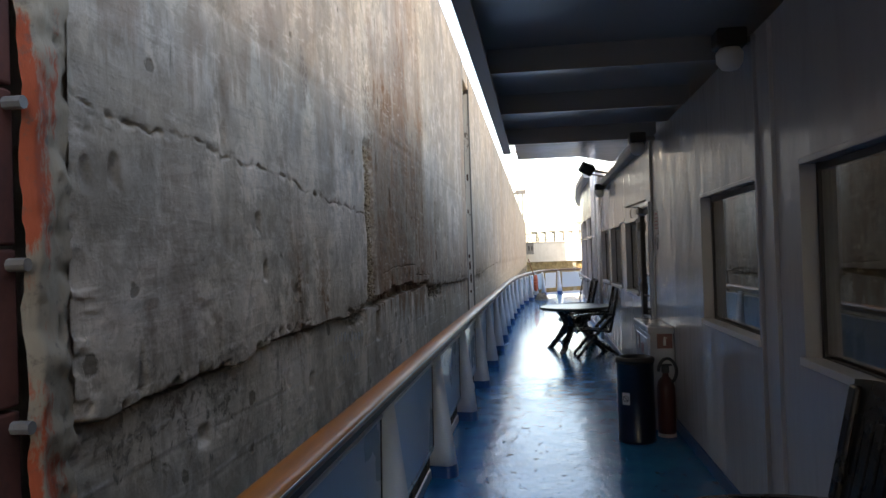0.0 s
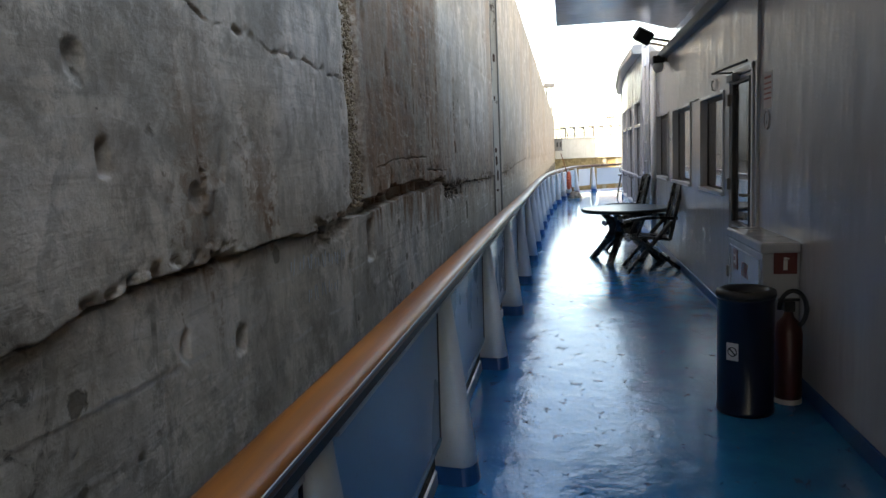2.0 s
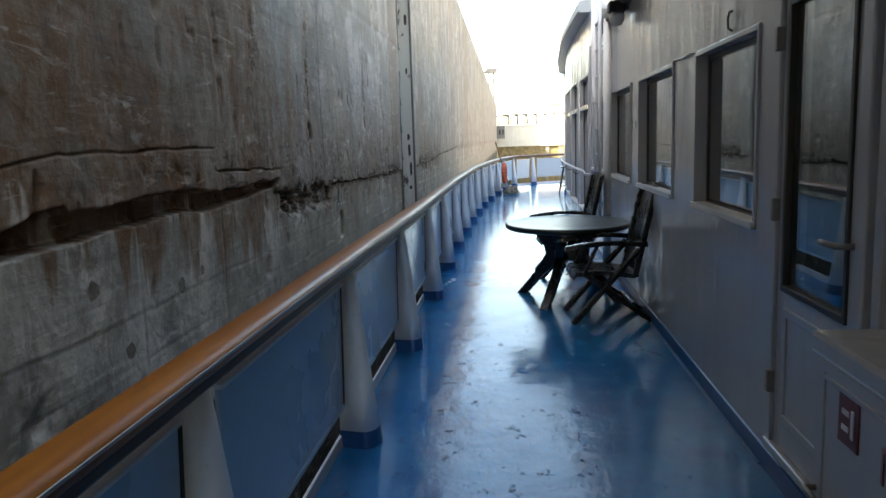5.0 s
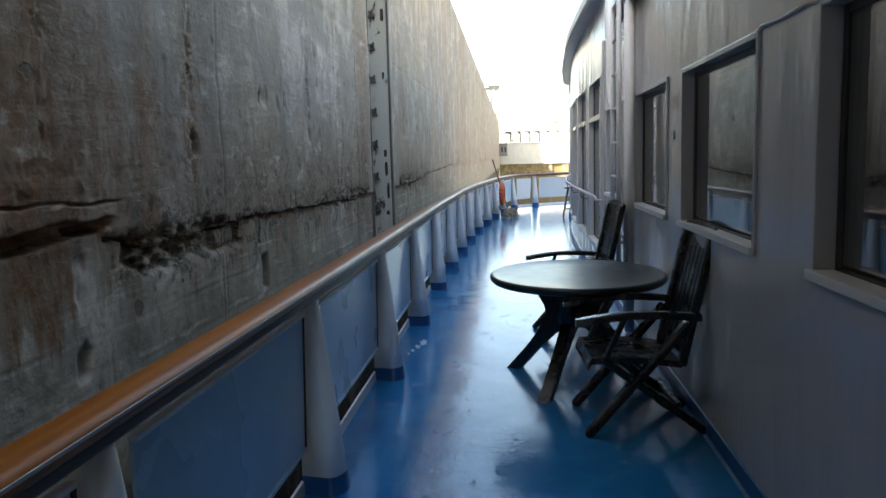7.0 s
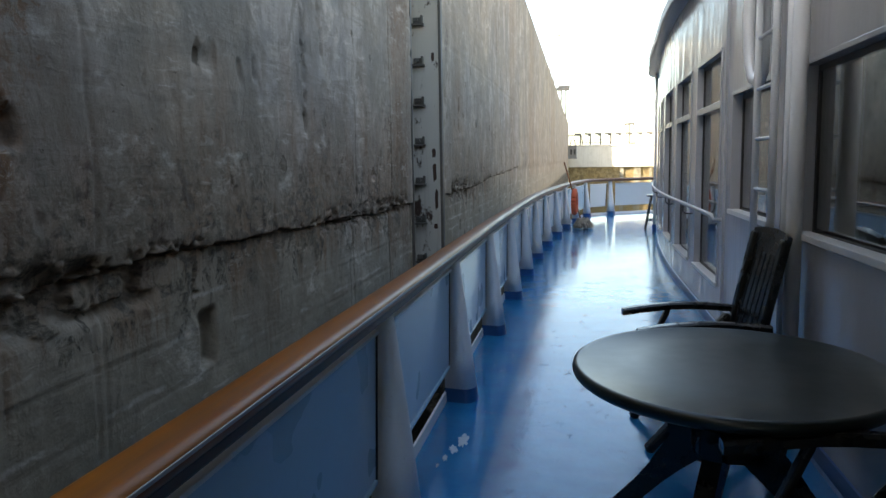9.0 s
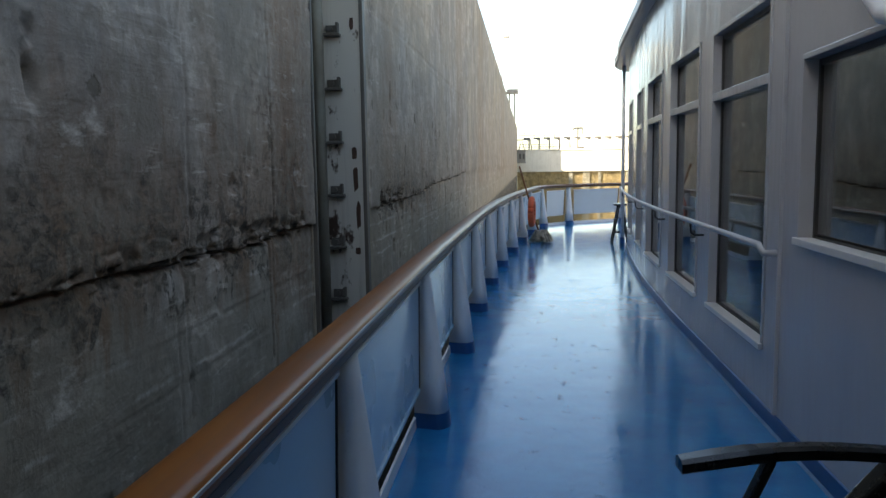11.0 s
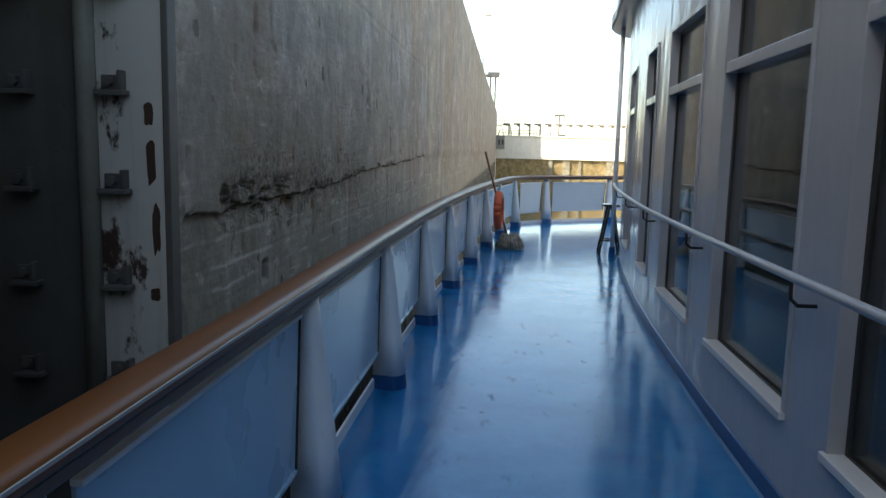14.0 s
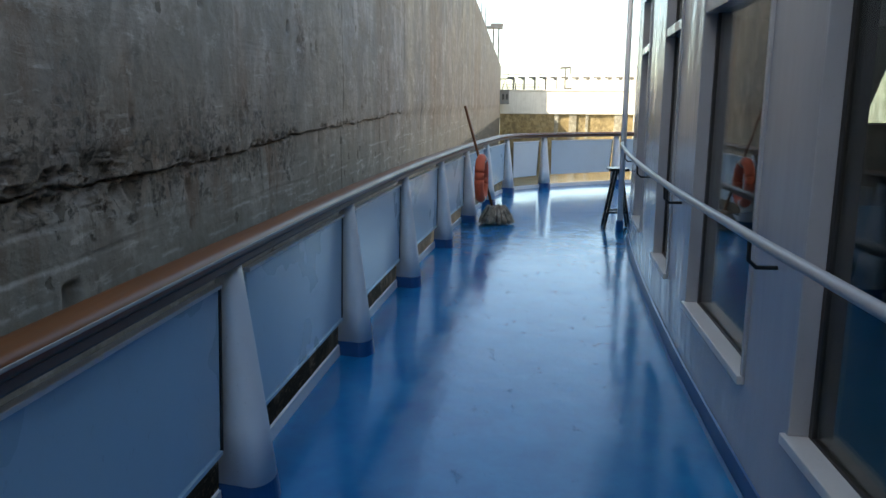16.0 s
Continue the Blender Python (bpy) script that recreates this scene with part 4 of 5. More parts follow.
def along(path, y):
    """Point and heading of a level path where it crosses y."""
    for a, b in zip(path, path[1:]):
        if a.y <= y < b.y:
            t = (y - a.y) / (b.y - a.y)
            return a.lerp(b, t), (b - a).normalized()
    return path[-1], Vector((0, 1, 0))


def post_mesh():
    """A tapered post, rounded inboard; its foot at x = 0, outboard to -x."""
    body, foot = bmesh.new(), bmesh.new()

    def ring(back, half, z, inset):
        pts = [(back, -half * 0.75, z), (back, half * 0.75, z)]
        for k in range(15):
            a = math.pi / 2 - math.pi * k / 14
            pts.append((inset - half * 0.7 + half * 0.7 * math.cos(a), half * math.sin(a), z))
        return pts
    def at(z):
        f = z / 0.93
        return ring(-0.205 + 0.015 * f, 0.10 - 0.05 * f, z, -0.003 - 0.112 * f ** 1.1)
    loft(body, [at(z) for z in (0.088, 0.3, 0.55, 0.78, 0.925)])
    loft(foot, [[(x * 1.01 + 0.002, y * 1.012, z) for x, y, z in at(0.088)], [(x * 1.01 + 0.003, y * 1.03, 0.0) for x, y, z in at(0.0)]])
    for e in body.edges:
        e.smooth = e.calc_face_angle(0.0) < 0.5
    for f in body.faces:
        f.smooth = True
    return body, foot


body_bm, foot_bm = post_mesh()
first_body = part("post", body_bm, M_POST, railing, "white tapered post", smooth=False)
first_foot = part("post_foot", foot_bm, M_FOOT, first_body, "blue painted foot")
POSTS = [-1.6, 0.2, 2.0, 3.78, 5.6, 7.5, 9.32, 11.08, 12.87, 14.58, 16.43, 18.16, 19.87, 21.6, 23.33, 25.1, 26.87, 28.55, 30.2]
spots = []
for y in POSTS:
    p, d = along(foot_path, y)
    spots.append((p, math.degrees(math.atan2(d.y, d.x)) - 90))
spots.append((Vector((0.90, 31.02, 0)), -58))
spots.append((Vector((2.3, 31.95, 0)), -62))
spots.append((Vector((4.2, 32.75, 0)), -72))
for k, (p, turn) in enumerate(spots):
    m = pose(p.x, p.y, 0, 0, 0, turn)
    if k == 0:
        first_body.matrix_basis = m
    else:
        b = first_body.copy()
        f = first_foot.copy()
        scene.collection.objects.link(b)
        scene.collection.objects.link(f)
        f.parent = b
        b.matrix_basis = m
for (p, _), (q, _) in zip(spots, spots[1:]):
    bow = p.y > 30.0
    d = (q - p).normalized()
    left = Vector((-d.y, d.x, 0))
    a, b = p + left * 0.165 + d * 0.19, q + left * 0.165 - d * 0.075
    L = (b - a).length
    m = Matrix.Translation(a) @ Matrix.Rotation(math.atan2(d.y, d.x) - math.pi / 2, 4, "Z")
    # the far end slants with the taper of the post
    def slab(x0, x1, y0, y_low, y_high, z0, z1):
        bm = bmesh.new()
        loft(bm, [[m @ Vector((x, y0, z0)), m @ Vector((x, y_low, z0)), m @ Vector((x, y_high, z1)), m @ Vector((x, y0, z1))] for x in (x0, x1)])
        bmesh.ops.bevel(bm, geom=bm.edges[:], offset=0.002, segments=1, affect="EDGES")
        return bm
    # bow panels take the lighter copy, with the skylight painted in
    pan = part("panel", slab(-0.012, 0.0, 0.0, L - 0.055, L, 0.252, 0.834), M_PANEL_LIT if bow else M_PANEL, railing, "bow panel, coloured paler for the open skylight there" if bow else "pale blue painted panel")
    part("top_edge", slab(-0.012, 0.016, -0.004, L + 0.002, L + 0.004, 0.836, 0.852), M_BRIGHT, pan, "white top edge")
    part("bottom_edge", slab(-0.014, 0.010, 0.0, L - 0.056, L - 0.054, 0.232, 0.250), M_PANEL_LIT if bow else M_PANEL, pan)
    bm = bmesh.new()
    loft(bm, [[m @ Vector((x, L - 0.053, 0.235)), m @ Vector((x, L - 0.038, 0.235)), m @ Vector((x, L + 0.016, 0.832)), m @ Vector((x, L + 0.002, 0.832))] for x in (-0.02, 0.004)])
    part("end_gasket", bm, M_RUBBER, pan, "black rubber strip")

# ---- the deckhouse ----
HEAD, SILL = 1.985, 1.105
SMALL = [(2.35, 3.62), (4.32, 5.70), (9.29, 10.42), (11.09, 12.46), (12.93, 14.26), (14.95, 16.15)]
BIG = [(16.70, 18.0), (18.46, 19.65), (20.22, 21.33), (22.05, 22.72), (23.85, 24.6)]
DOOR = (8.12, 8.98)
house = tagged(new("wall_deckhouse"), "white painted steel deckhouse wall with runs of grime", "wall", kind="structure")


def wall_block(bm, y0, y1, z0, z1, thick=0.12):
    """A piece of the side wall that follows its curve."""
    n = max(1, int((y1 - y0) / 0.4)) if y1 > 19.5 else 1
    ys = [y0 + (y1 - y0) * k / n for k in range(n + 1)]
    loft(bm, [[(house_x(y), y, z0), (house_x(y), y, z1), (house_x(y) + thick, y, z1), (house_x(y) + thick, y, z0)] for y in ys])


def wall_run(y0, y1, top, openings):
    bm = bmesh.new()
    y = y0
    for a, b, z0, z1 in openings:
        wall_block(bm, y, a, 0.0, top)
        if z0 > 0:
            wall_block(bm, a, b, 0.0, z0)
        wall_block(bm, a, b, z1, top)
        y = b
    wall_block(bm, y, y1, 0.0, top)
    return bm


EAVE = 2.78
part("wall_plating", wall_run(-6.0, 16.35, EAVE, sorted([(a, b, SILL, HEAD) for a, b in SMALL] + [(DOOR[0], DOOR[1], 0.16, 2.13)])), M_WHITE, house)
part("wall_plating", wall_run(16.35, 25.9, 3.24, [(a, b, 0.435, 2.40) for a, b in BIG]), M_WHITE, house)
# corner and bow front, with front windows
FRONT = [Vector((house_x(25.9), 25.9, 0)), Vector((1.72, 26.4, 0)), Vector((2.1, 27.0, 0)), Vector((3.2, 28.2, 0)), Vector((4.6, 28.95, 0)), Vector((5.15, 29.2, 0)), Vector((6.2, 29.2, 0)), Vector((7.4, 28.95, 0)), Vector((8.9, 28.2, 0)), Vector((10.9, 26.0, 0)), Vector((10.9, 16.0, 0)), Vector((10.9, -6.0, 0))]
for k, (a, b) in enumerate(zip(FRONT, FRONT[1:])):
    bm = bmesh.new()
    d = (b - a).normalized()
    n = Vector((d.y, -d.x, 0)) * 0.12
    cuts = [(0.0, 1.0, 0.0, 3.24)]
    if k == 5:
        cuts = [(0.0, 0.02, 0.0, 3.24), (0.02, 0.98, 0.0, 1.22), (0.02, 0.98, 2.61, 3.24), (0.98, 1.0, 0.0, 3.24)]
    for u, v, z0, z1 in cuts:
        p, q = a.lerp(b, u), a.lerp(b, v)
        loft(bm, [[Vector((w.x, w.y, z)) for w in (p, q, q + n, p + n)] for z in (z0, z1)])
    # past the corner the plating is coloured dark to make the saloon dim
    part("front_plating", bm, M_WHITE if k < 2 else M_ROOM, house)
# weld seams and ribs on the side
for y, w in ((4.02, 0.09), (3.98 + 0.28, 0.02), (8.05, 0.05), (14.62, 0.05), (16.42, 0.03)):
    part("rib", boxes((WALL_X - 0.022, WALL_X + 0.01, y - w / 2, y + w / 2, 0.1, EAVE - 0.02), bevel=0.006), M_WHITE, house)
bm = bmesh.new()
sweep(bm, [Vector((house_x(y), y, 0)) for y in [-6.0, 8.0, 16.0, 19.5, 20.5, 21.5, 22.5, 23.5, 24.5, 25.6]], [(-0.005, 0.0), (0.012, 0.0), (0.010, 0.095), (-0.005, 0.10)])
tagged(link("baseboard", bm, M_FOOT), "blue painted foot strip of the deckhouse wall", "baseboard", kind="structure")
bm = bmesh.new()
bead = paint("pale_sealant", (0.10, 0.22, 0.38), 0.6, dirt=(0.01, 0.08, 0.22), dirt_amount=1.0, streaks=False)
sweep(bm, [Vector((house_x(y), y, 0)) for y in [8.98 + 0.1, 12.0, 16.0, 19.5, 20.5, 21.5, 22.5, 23.5, 24.5, 25.6]], [(0.012, 0.0), (0.026, 0.0), (0.013, 0.012)])
tagged(link("trim", bm, bead), "uneven pale sealant bead along the wall foot", "sealant", kind="structure")

# rooms behind the glass, coloured dark for the dim interior
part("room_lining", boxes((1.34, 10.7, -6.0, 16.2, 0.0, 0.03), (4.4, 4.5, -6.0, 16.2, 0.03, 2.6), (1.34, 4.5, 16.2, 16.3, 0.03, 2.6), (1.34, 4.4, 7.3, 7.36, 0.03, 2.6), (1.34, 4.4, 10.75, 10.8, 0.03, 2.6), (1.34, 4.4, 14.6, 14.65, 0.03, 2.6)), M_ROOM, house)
carpet = paint("teal_carpet", (0.03, 0.10, 0.13), 0.9, dirt_amount=0.1, streaks=False)
bm = bmesh.new()
loft(bm, [[(1.36, 16.35, z), (10.7, 16.35, z), (10.7, 25.6, z), (8.8, 27.9, z), (6.5, 29.0, z), (5.5, 29.0, z), (3.3, 27.9, z), (1.85, 25.9, z), (1.36, 19.0, z)] for z in (0.005, 0.03)])
tagged(link("floor_saloon", bm, carpet), "dark teal carpet of the saloon", "floor", kind="structure")
roof = bmesh.new()
loft(roof, [[(1.30, -6.0, z), (10.8, -6.0, z), (10.8, 16.3, z), (1.30, 16.3, z)] for z in (2.62, EAVE + 0.02)])
loft(roof, [[(1.33, 16.3, z), (10.8, 16.3, z), (10.8, 25.9, z), (8.8, 28.0, z), (6.0, 29.2, z), (3.3, 28.0, z), (1.9, 26.3, z), (1.33, 19.5, z)] for z in (2.62, 3.23)])
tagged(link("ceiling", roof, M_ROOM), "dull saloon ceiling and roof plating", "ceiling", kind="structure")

curtain_mat = paint("curtain_cloth", (0.10, 0.12, 0.10), 0.9, dirt_amount=0.1, streaks=False)
bm = bmesh.new()
rows_ = []
for i in range(13):
    f = i / 12
    z = 1.2 + 1.41 * f
    right = 5.36 + 0.42 * f
    rows_.append([bm.verts.new((5.0 + (right - 5.0) * j / 14, 28.98 + 0.025 * math.sin(j * 1.9), z)) for j in range(15)])
for p_, q_ in zip(rows_, rows_[1:]):
    for j in range(14):
        bm.faces.new((p_[j], p_[j + 1], q_[j + 1], q_[j]))
bmesh.ops.solidify(bm, geom=bm.faces[:], thickness=0.006)
screen_wall = tagged(link("saloon_screen", boxes((1.33, 1.65, 18.1, 18.22, 0.03, 2.62), bevel=0.01), M_ROOM), "dark panelled screen between two saloon windows", "screen")
curtain = tagged(link("curtain", bm, curtain_mat, smooth=True), "dull green curtain draped beside the saloon front window", "curtain")


def window(k, a, b, z0, z1, transom=None, back=0.06):
    """A recessed window: dark frame set back in the plating, glass, pale sill."""
    w = tagged(new("window_%d" % k), "recessed fixed window with a dark frame and dark glass", "window", kind="structure")
    xa, xb = house_x(a), house_x(b)
    m = Matrix.Translation((xa, a, 0)) @ Matrix.Rotation(-math.atan2(xb - xa, b - a), 4, "Z")
    L = math.hypot(xb - xa, b - a)

    def piece(name, *r, mat=M_FRAME, bevel=0.004, label=""):
        bm = bmesh.new()
        for q in r:
            box(bm, *q, bevel=bevel, m=m)
        return part(name, bm, mat, w, label)
    t = 0.032
    piece("window_frame", (back, 0.115, 0.0, t, z0, z1), (back, 0.115, L - t, L, z0, z1), (back, 0.115, t, L - t, z0, z0 + t * 0.5), (back, 0.115, t, L - t, z1 - t, z1))
    e = 0.028
    piece("surround", (-0.012, 0.004, -e, 0.0, z0 - e, z1 + e), (-0.012, 0.004, L, L + e, z0 - e, z1 + e), (-0.012, 0.004, 0.0, L, z1, z1 + e), mat=M_WHITE)
    piece("window_sill", (-0.03, 0.06, -e, L + e, z0 - 0.03, z0 + 0.006), mat=M_SILL, label="pale protruding sill")
    levels = [z0 + t, z1 - t] if transom is None else [z0 + t, transom - 0.03, transom + 0.03, z1 - t]
    for lo, hi in zip(levels[::2], levels[1::2]):
        pane = piece("pane", (back + 0.008, back + 0.016, t - 0.004, L - t + 0.004, lo - 0.004, hi + 0.004), mat=M_GLASS if transom is None else M_TINTED, bevel=0.0)
        pane.visible_shadow = False
    if transom is not None:
        piece("transom", (-0.008, 0.10, 0.0, L, transom - 0.03, transom + 0.03), mat=M_WHITE)
    return w


k = 1
for a, b in SMALL:
    window(k, a, b, SILL, HEAD)
    k += 1
for a, b in BIG:
    window(k, a, b, 0.435, 2.40, 1.96, 0.05)
    k += 1
for a, b in zip(FRONT[5:6], FRONT[6:7]):
    w = tagged(new("window_%d" % k), "front saloon window with a white frame", "window", kind="structure")
    d = (b - a).normalized()
    m = Matrix.Translation(a.lerp(b, 0.02)) @ Matrix.Rotation(math.atan2(d.y, d.x) - math.pi / 2, 4, "Z")
    L = (b - a).length * 0.96
    bm = bmesh.new()
    box(bm, 0.06, 0.068, 0.0, L, 1.22, 2.61, m=m)
    p = part("pane", bm, M_GLASS, w)
    p.visible_shadow = False
    bm = bmesh.new()
    box(bm, 0.03, 0.09, 0.0, L, 2.2, 2.225, m=m)
    box(bm, 0.03, 0.09, 0.0, L, 1.22, 1.25, m=m)
    part("window_frame", bm, M_WHITE, w)
    k += 1

# door
door = tagged(new("door_1"), "closed white door with a tall glass light and lever handle", "door", kind="structure")
a, b = DOOR
part("door_frame", boxes((WALL_X - 0.03, WALL_X + 0.07, a, a + 0.055, 0.16, 2.13), (WALL_X - 0.03, WALL_X + 0.07, b - 0.055, b, 0.16, 2.13), (WALL_X - 0.03, WALL_X + 0.07, a, b, 2.075, 2.135), (WALL_X - 0.04, WALL_X + 0.07, a, b, 0.14, 0.18), bevel=0.008), M_WHITE, door)
g0, g1, h0, h1 = a + 0.15, b - 0.13, 0.88, 2.03
leaf = part("door_leaf", boxes((WALL_X - 0.012, WALL_X + 0.03, a + 0.055, g0, 0.18, 2.075), (WALL_X - 0.012, WALL_X + 0.03, g1, b - 0.055, 0.18, 2.075), (WALL_X - 0.012, WALL_X + 0.03, g0, g1, 0.18, h0), (WALL_X - 0.012, WALL_X + 0.03, g0, g1, h1, 2.075), bevel=0.004), M_WHITE, door)
part("gasket", boxes((WALL_X - 0.022, WALL_X + 0.01, g0 - 0.015, g0 + 0.012, h0 - 0.015, h1 + 0.015), (WALL_X - 0.022, WALL_X + 0.01, g1 - 0.012, g1 + 0.015, h0 - 0.015, h1 + 0.015), (WALL_X - 0.022, WALL_X + 0.01, g0, g1, h1 - 0.012, h1 + 0.015), (WALL_X - 0.022, WALL_X + 0.01, g0, g1, h0 - 0.015, h0 + 0.012), bevel=0.004), M_FRAME, leaf)
p = part("pane", boxes((WALL_X + 0.004, WALL_X + 0.01, g0, g1, h0, h1)), M_GLASS, leaf)
p.visible_shadow = False
part("lower_panel", boxes((WALL_X - 0.02, WALL_X - 0.008, a + 0.17, b - 0.15, 0.30, 0.34), (WALL_X - 0.02, WALL_X - 0.008, a + 0.17, b - 0.15, 0.76, 0.80), (WALL_X - 0.02, WALL_X - 0.008, a + 0.17, a + 0.20, 0.34, 0.76), (WALL_X - 0.02, WALL_X - 0.008, b - 0.18, b - 0.15, 0.34, 0.76), bevel=0.004), M_WHITE, leaf)
bm = bmesh.new()
tube(bm, [(WALL_X - 0.01, a + 0.11, 1.14), (WALL_X - 0.065, a + 0.11, 1.14), (WALL_X - 0.068, a + 0.2, 1.14), (WALL_X - 0.06, a + 0.26, 1.138)], 0.011, 8)
part("door_handle", bm, M_STEEL, leaf, "grey lever handle", smooth=True)
for z in (0.45, 1.2, 1.9):
    part("hinge", boxes((WALL_X - 0.045, WALL_X - 0.005, b - 0.06, b - 0.02, z - 0.05, z + 0.05), bevel=0.008), M_STEEL, door)
part("door_closer", boxes((WALL_X - 0.07, WALL_X - 0.012, b - 0.36, b - 0.14, 2.035, 2.10), bevel=0.01), M_STEEL, door)
bm = bmesh.new()
tube(bm, [(WALL_X - 0.05, b - 0.25, 2.11), (WALL_X - 0.16, b - 0.02, 2.13), (WALL_X - 0.05, a + 0.1, 2.15)], 0.01, 6)
part("closer_arm", bm, M_RUBBER, door)

# eave, overhead deck and visor
eave = bmesh.new()
box(eave, WALL_X - 0.09, WALL_X + 0.12, 8.6, 15.2, EAVE - 0.035, EAVE + 0.07, 0.02)
tagged(link("roof_trim", eave, M_FRAME), "dark eave gutter along the deckhouse roof", "eave", kind="structure")

over = tagged(new("ceiling_overhang"), "grey painted overhead deck on steel beams", "overhead deck", kind="structure")
part("deck_plate", boxes((-0.33, 10.8, -6.0, 8.28, 2.99, 3.06)), M_SOFFIT, over)
bm = bmesh.new()
for y in (-3.75, -2.29, -0.82, 0.65, 2.1, 3.57, 5.04, 6.5):
    box(bm, -0.30, WALL_X + 0.1, y - 0.006, y + 0.006, 2.83, 2.99)
    box(bm, -0.30, WALL_X + 0.1, y - 0.04, y + 0.04, 2.82, 2.832)
part("beams", bm, M_SOFFIT, over)
part("fascia", boxes((-0.345, -0.315, -6.0, 8.34, 2.74, 3.10), (-0.345, -0.26, -6.0, 8.34, 2.73, 2.745), bevel=0.004), M_SOFFIT, over)
bm = bmesh.new()
loft(bm, [[(-0.29, 8.28, z), (10.8, 8.28, z), (10.8, 13.9, z), (1.35, 13.9, z), (0.76, 12.98, z), (-0.29, 12.98, z)] for z in (3.25, 3.40)])
part("forward_plate", bm, M_WHITE, over, "white plate at the forward edge of the overhead deck")
part("upper_coaming", boxes((1.42, 1.5, 8.3, 13.85, EAVE - 0.02, 3.25)), M_WHITE, over)
bm = bmesh.new()
loft(bm, [[(-0.33, 8.26, z), (WALL_X + 0.1, 8.26, z), (WALL_X + 0.1, 8.30, z), (-0.33, 8.30, z)] for z in (2.82, 3.4)])
part("end_beam", bm, M_SOFFIT, over)

VISOR = [(1.06, 16.6), (1.05, 18.0), (1.06, 20.0), (1.13, 21.5), (1.2, 23.0), (1.27, 24.4), (1.38, 25.6), (1.52, 26.9), (2.2, 27.9), (3.4, 29.0), (6.0, 30.1)]
visor = bmesh.new()
path = smooth_curve([Vector((x, y, 0)) for x, y in VISOR], 5)
sweep(visor, path, [(0.0, 3.24), (0.025, 3.26), (0.03, 3.36), (0.0, 3.40), (-0.6, 3.46), (-0.6, 3.25)])
tagged(link("roof_visor", visor, M_SOFFIT), "dark grey curved roof visor over the saloon windows", "visor", kind="structure")
roof = bmesh.new()
loft(roof, [[(p.x + 0.55, p.y - 0.25, z) for p in path] + [(10.8, 27.0, z), (10.8, 16.6, z)] for z in (3.30, 3.42)])
tagged(link("roof", roof, M_WHITE), "white roof plating of the saloon", "roof", kind="structure")
post = empty("visor_post", "thin white post with a blue foot under the visor corner", "post")
bm = bmesh.new()
tube(bm, [(1.575, 26.45, 0.09), (1.575, 26.45, 3.26)], 0.032, 12)
part("pole", bm, M_POST, post, smooth=True)
part("foot", turned([(0.05, 0.0), (0.045, 0.1), (0.034, 0.12)], 14, (1.575, 26.45)), M_FOOT, post)

# handrail on the saloon side
hand = empty("wall_handrail", "white painted tube handrail on brackets along the saloon", "handrail")
pts = [Vector((house_x(16.43) - 0.01, 16.43, 1.0)), Vector((house_x(16.43) - 0.09, 16.43, 1.0)), Vector((house_x(16.5) - 0.1, 16.48, 1.04))]
pts += [Vector((house_x(y) - 0.10, y, 1.04)) for y in (17.0, 18.0, 19.0, 19.8, 20.6, 21.4, 22.2, 23.0, 23.8, 24.6, 25.4)] + [Vector((1.52, 26.2, 1.05)), Vector((1.56, 26.42, 1.05))]
bm = bmesh.new()
tube(bm, pts, 0.019, 10)
part("rail", bm, M_HAND, hand, smooth=True)
for y in (18.22, 19.93, 21.7, 23.3, 25.0):
    bm = bmesh.new()
    x = house_x(y)
    tube(bm, [(x, y, 0.93), (x - 0.07, y, 0.93), (x - 0.098, y, 0.955), (x - 0.10, y, 1.02)], 0.008, 7)
    part("bracket", bm, M_RUBBER, hand, "dark bracket", smooth=True)

# ladder and pipes on the house side
ladder = empty("roof_ladder", "grey painted steel ladder fixed to the deckhouse wall", "ladder")
for y in (14.44, 14.86):
    bm = bmesh.new()
    tube(bm, [(1.08, y, 0.55), (1.08, y, 3.3)], 0.022, 10)
    tube(bm, [(1.08, y, 2.55), (1.19, y, 2.55)], 0.014, 6)
    tube(bm, [(1.08, y, 0.75), (1.19, y, 0.75)], 0.014, 6)
    part("rail", bm, M_POST, ladder, smooth=True)
for i in range(9):
    bm = bmesh.new()
    tube(bm, [(1.08, 14.44, 0.72 + 0.3 * i), (1.08, 14.86, 0.72 + 0.3 * i)], 0.012, 8)
    part("rung", bm, M_POST, ladder, smooth=True)
pipe = empty("vent_pipe", "white painted pipe with a swan neck on the wall", "pipe")
bm = bmesh.new()
tube(bm, [Vector(p) for p in ((1.12, 15.35, 3.4), (1.12, 15.35, 2.3), (1.12, 15.30, 2.12), (1.12, 15.18, 2.02), (1.12, 15.02, 1.98), (1.12, 14.93, 2.04), (1.12, 14.92, 2.2), (1.12, 14.92, 3.3))], 0.038, 12)
part("tube", bm, M_POST, pipe, smooth=True)
pipe = empty("down_pipe", "white painted vertical down pipe on the wall", "pipe")
bm = bmesh.new()
tube(bm, [(1.13, 14.15, 0.02), (1.13, 14.15, EAVE)], 0.04, 12)
tube(bm, [(1.12, 14.30, 0.1), (1.12, 14.30, EAVE)], 0.02, 10)
part("tube", bm, M_POST, pipe, smooth=True)


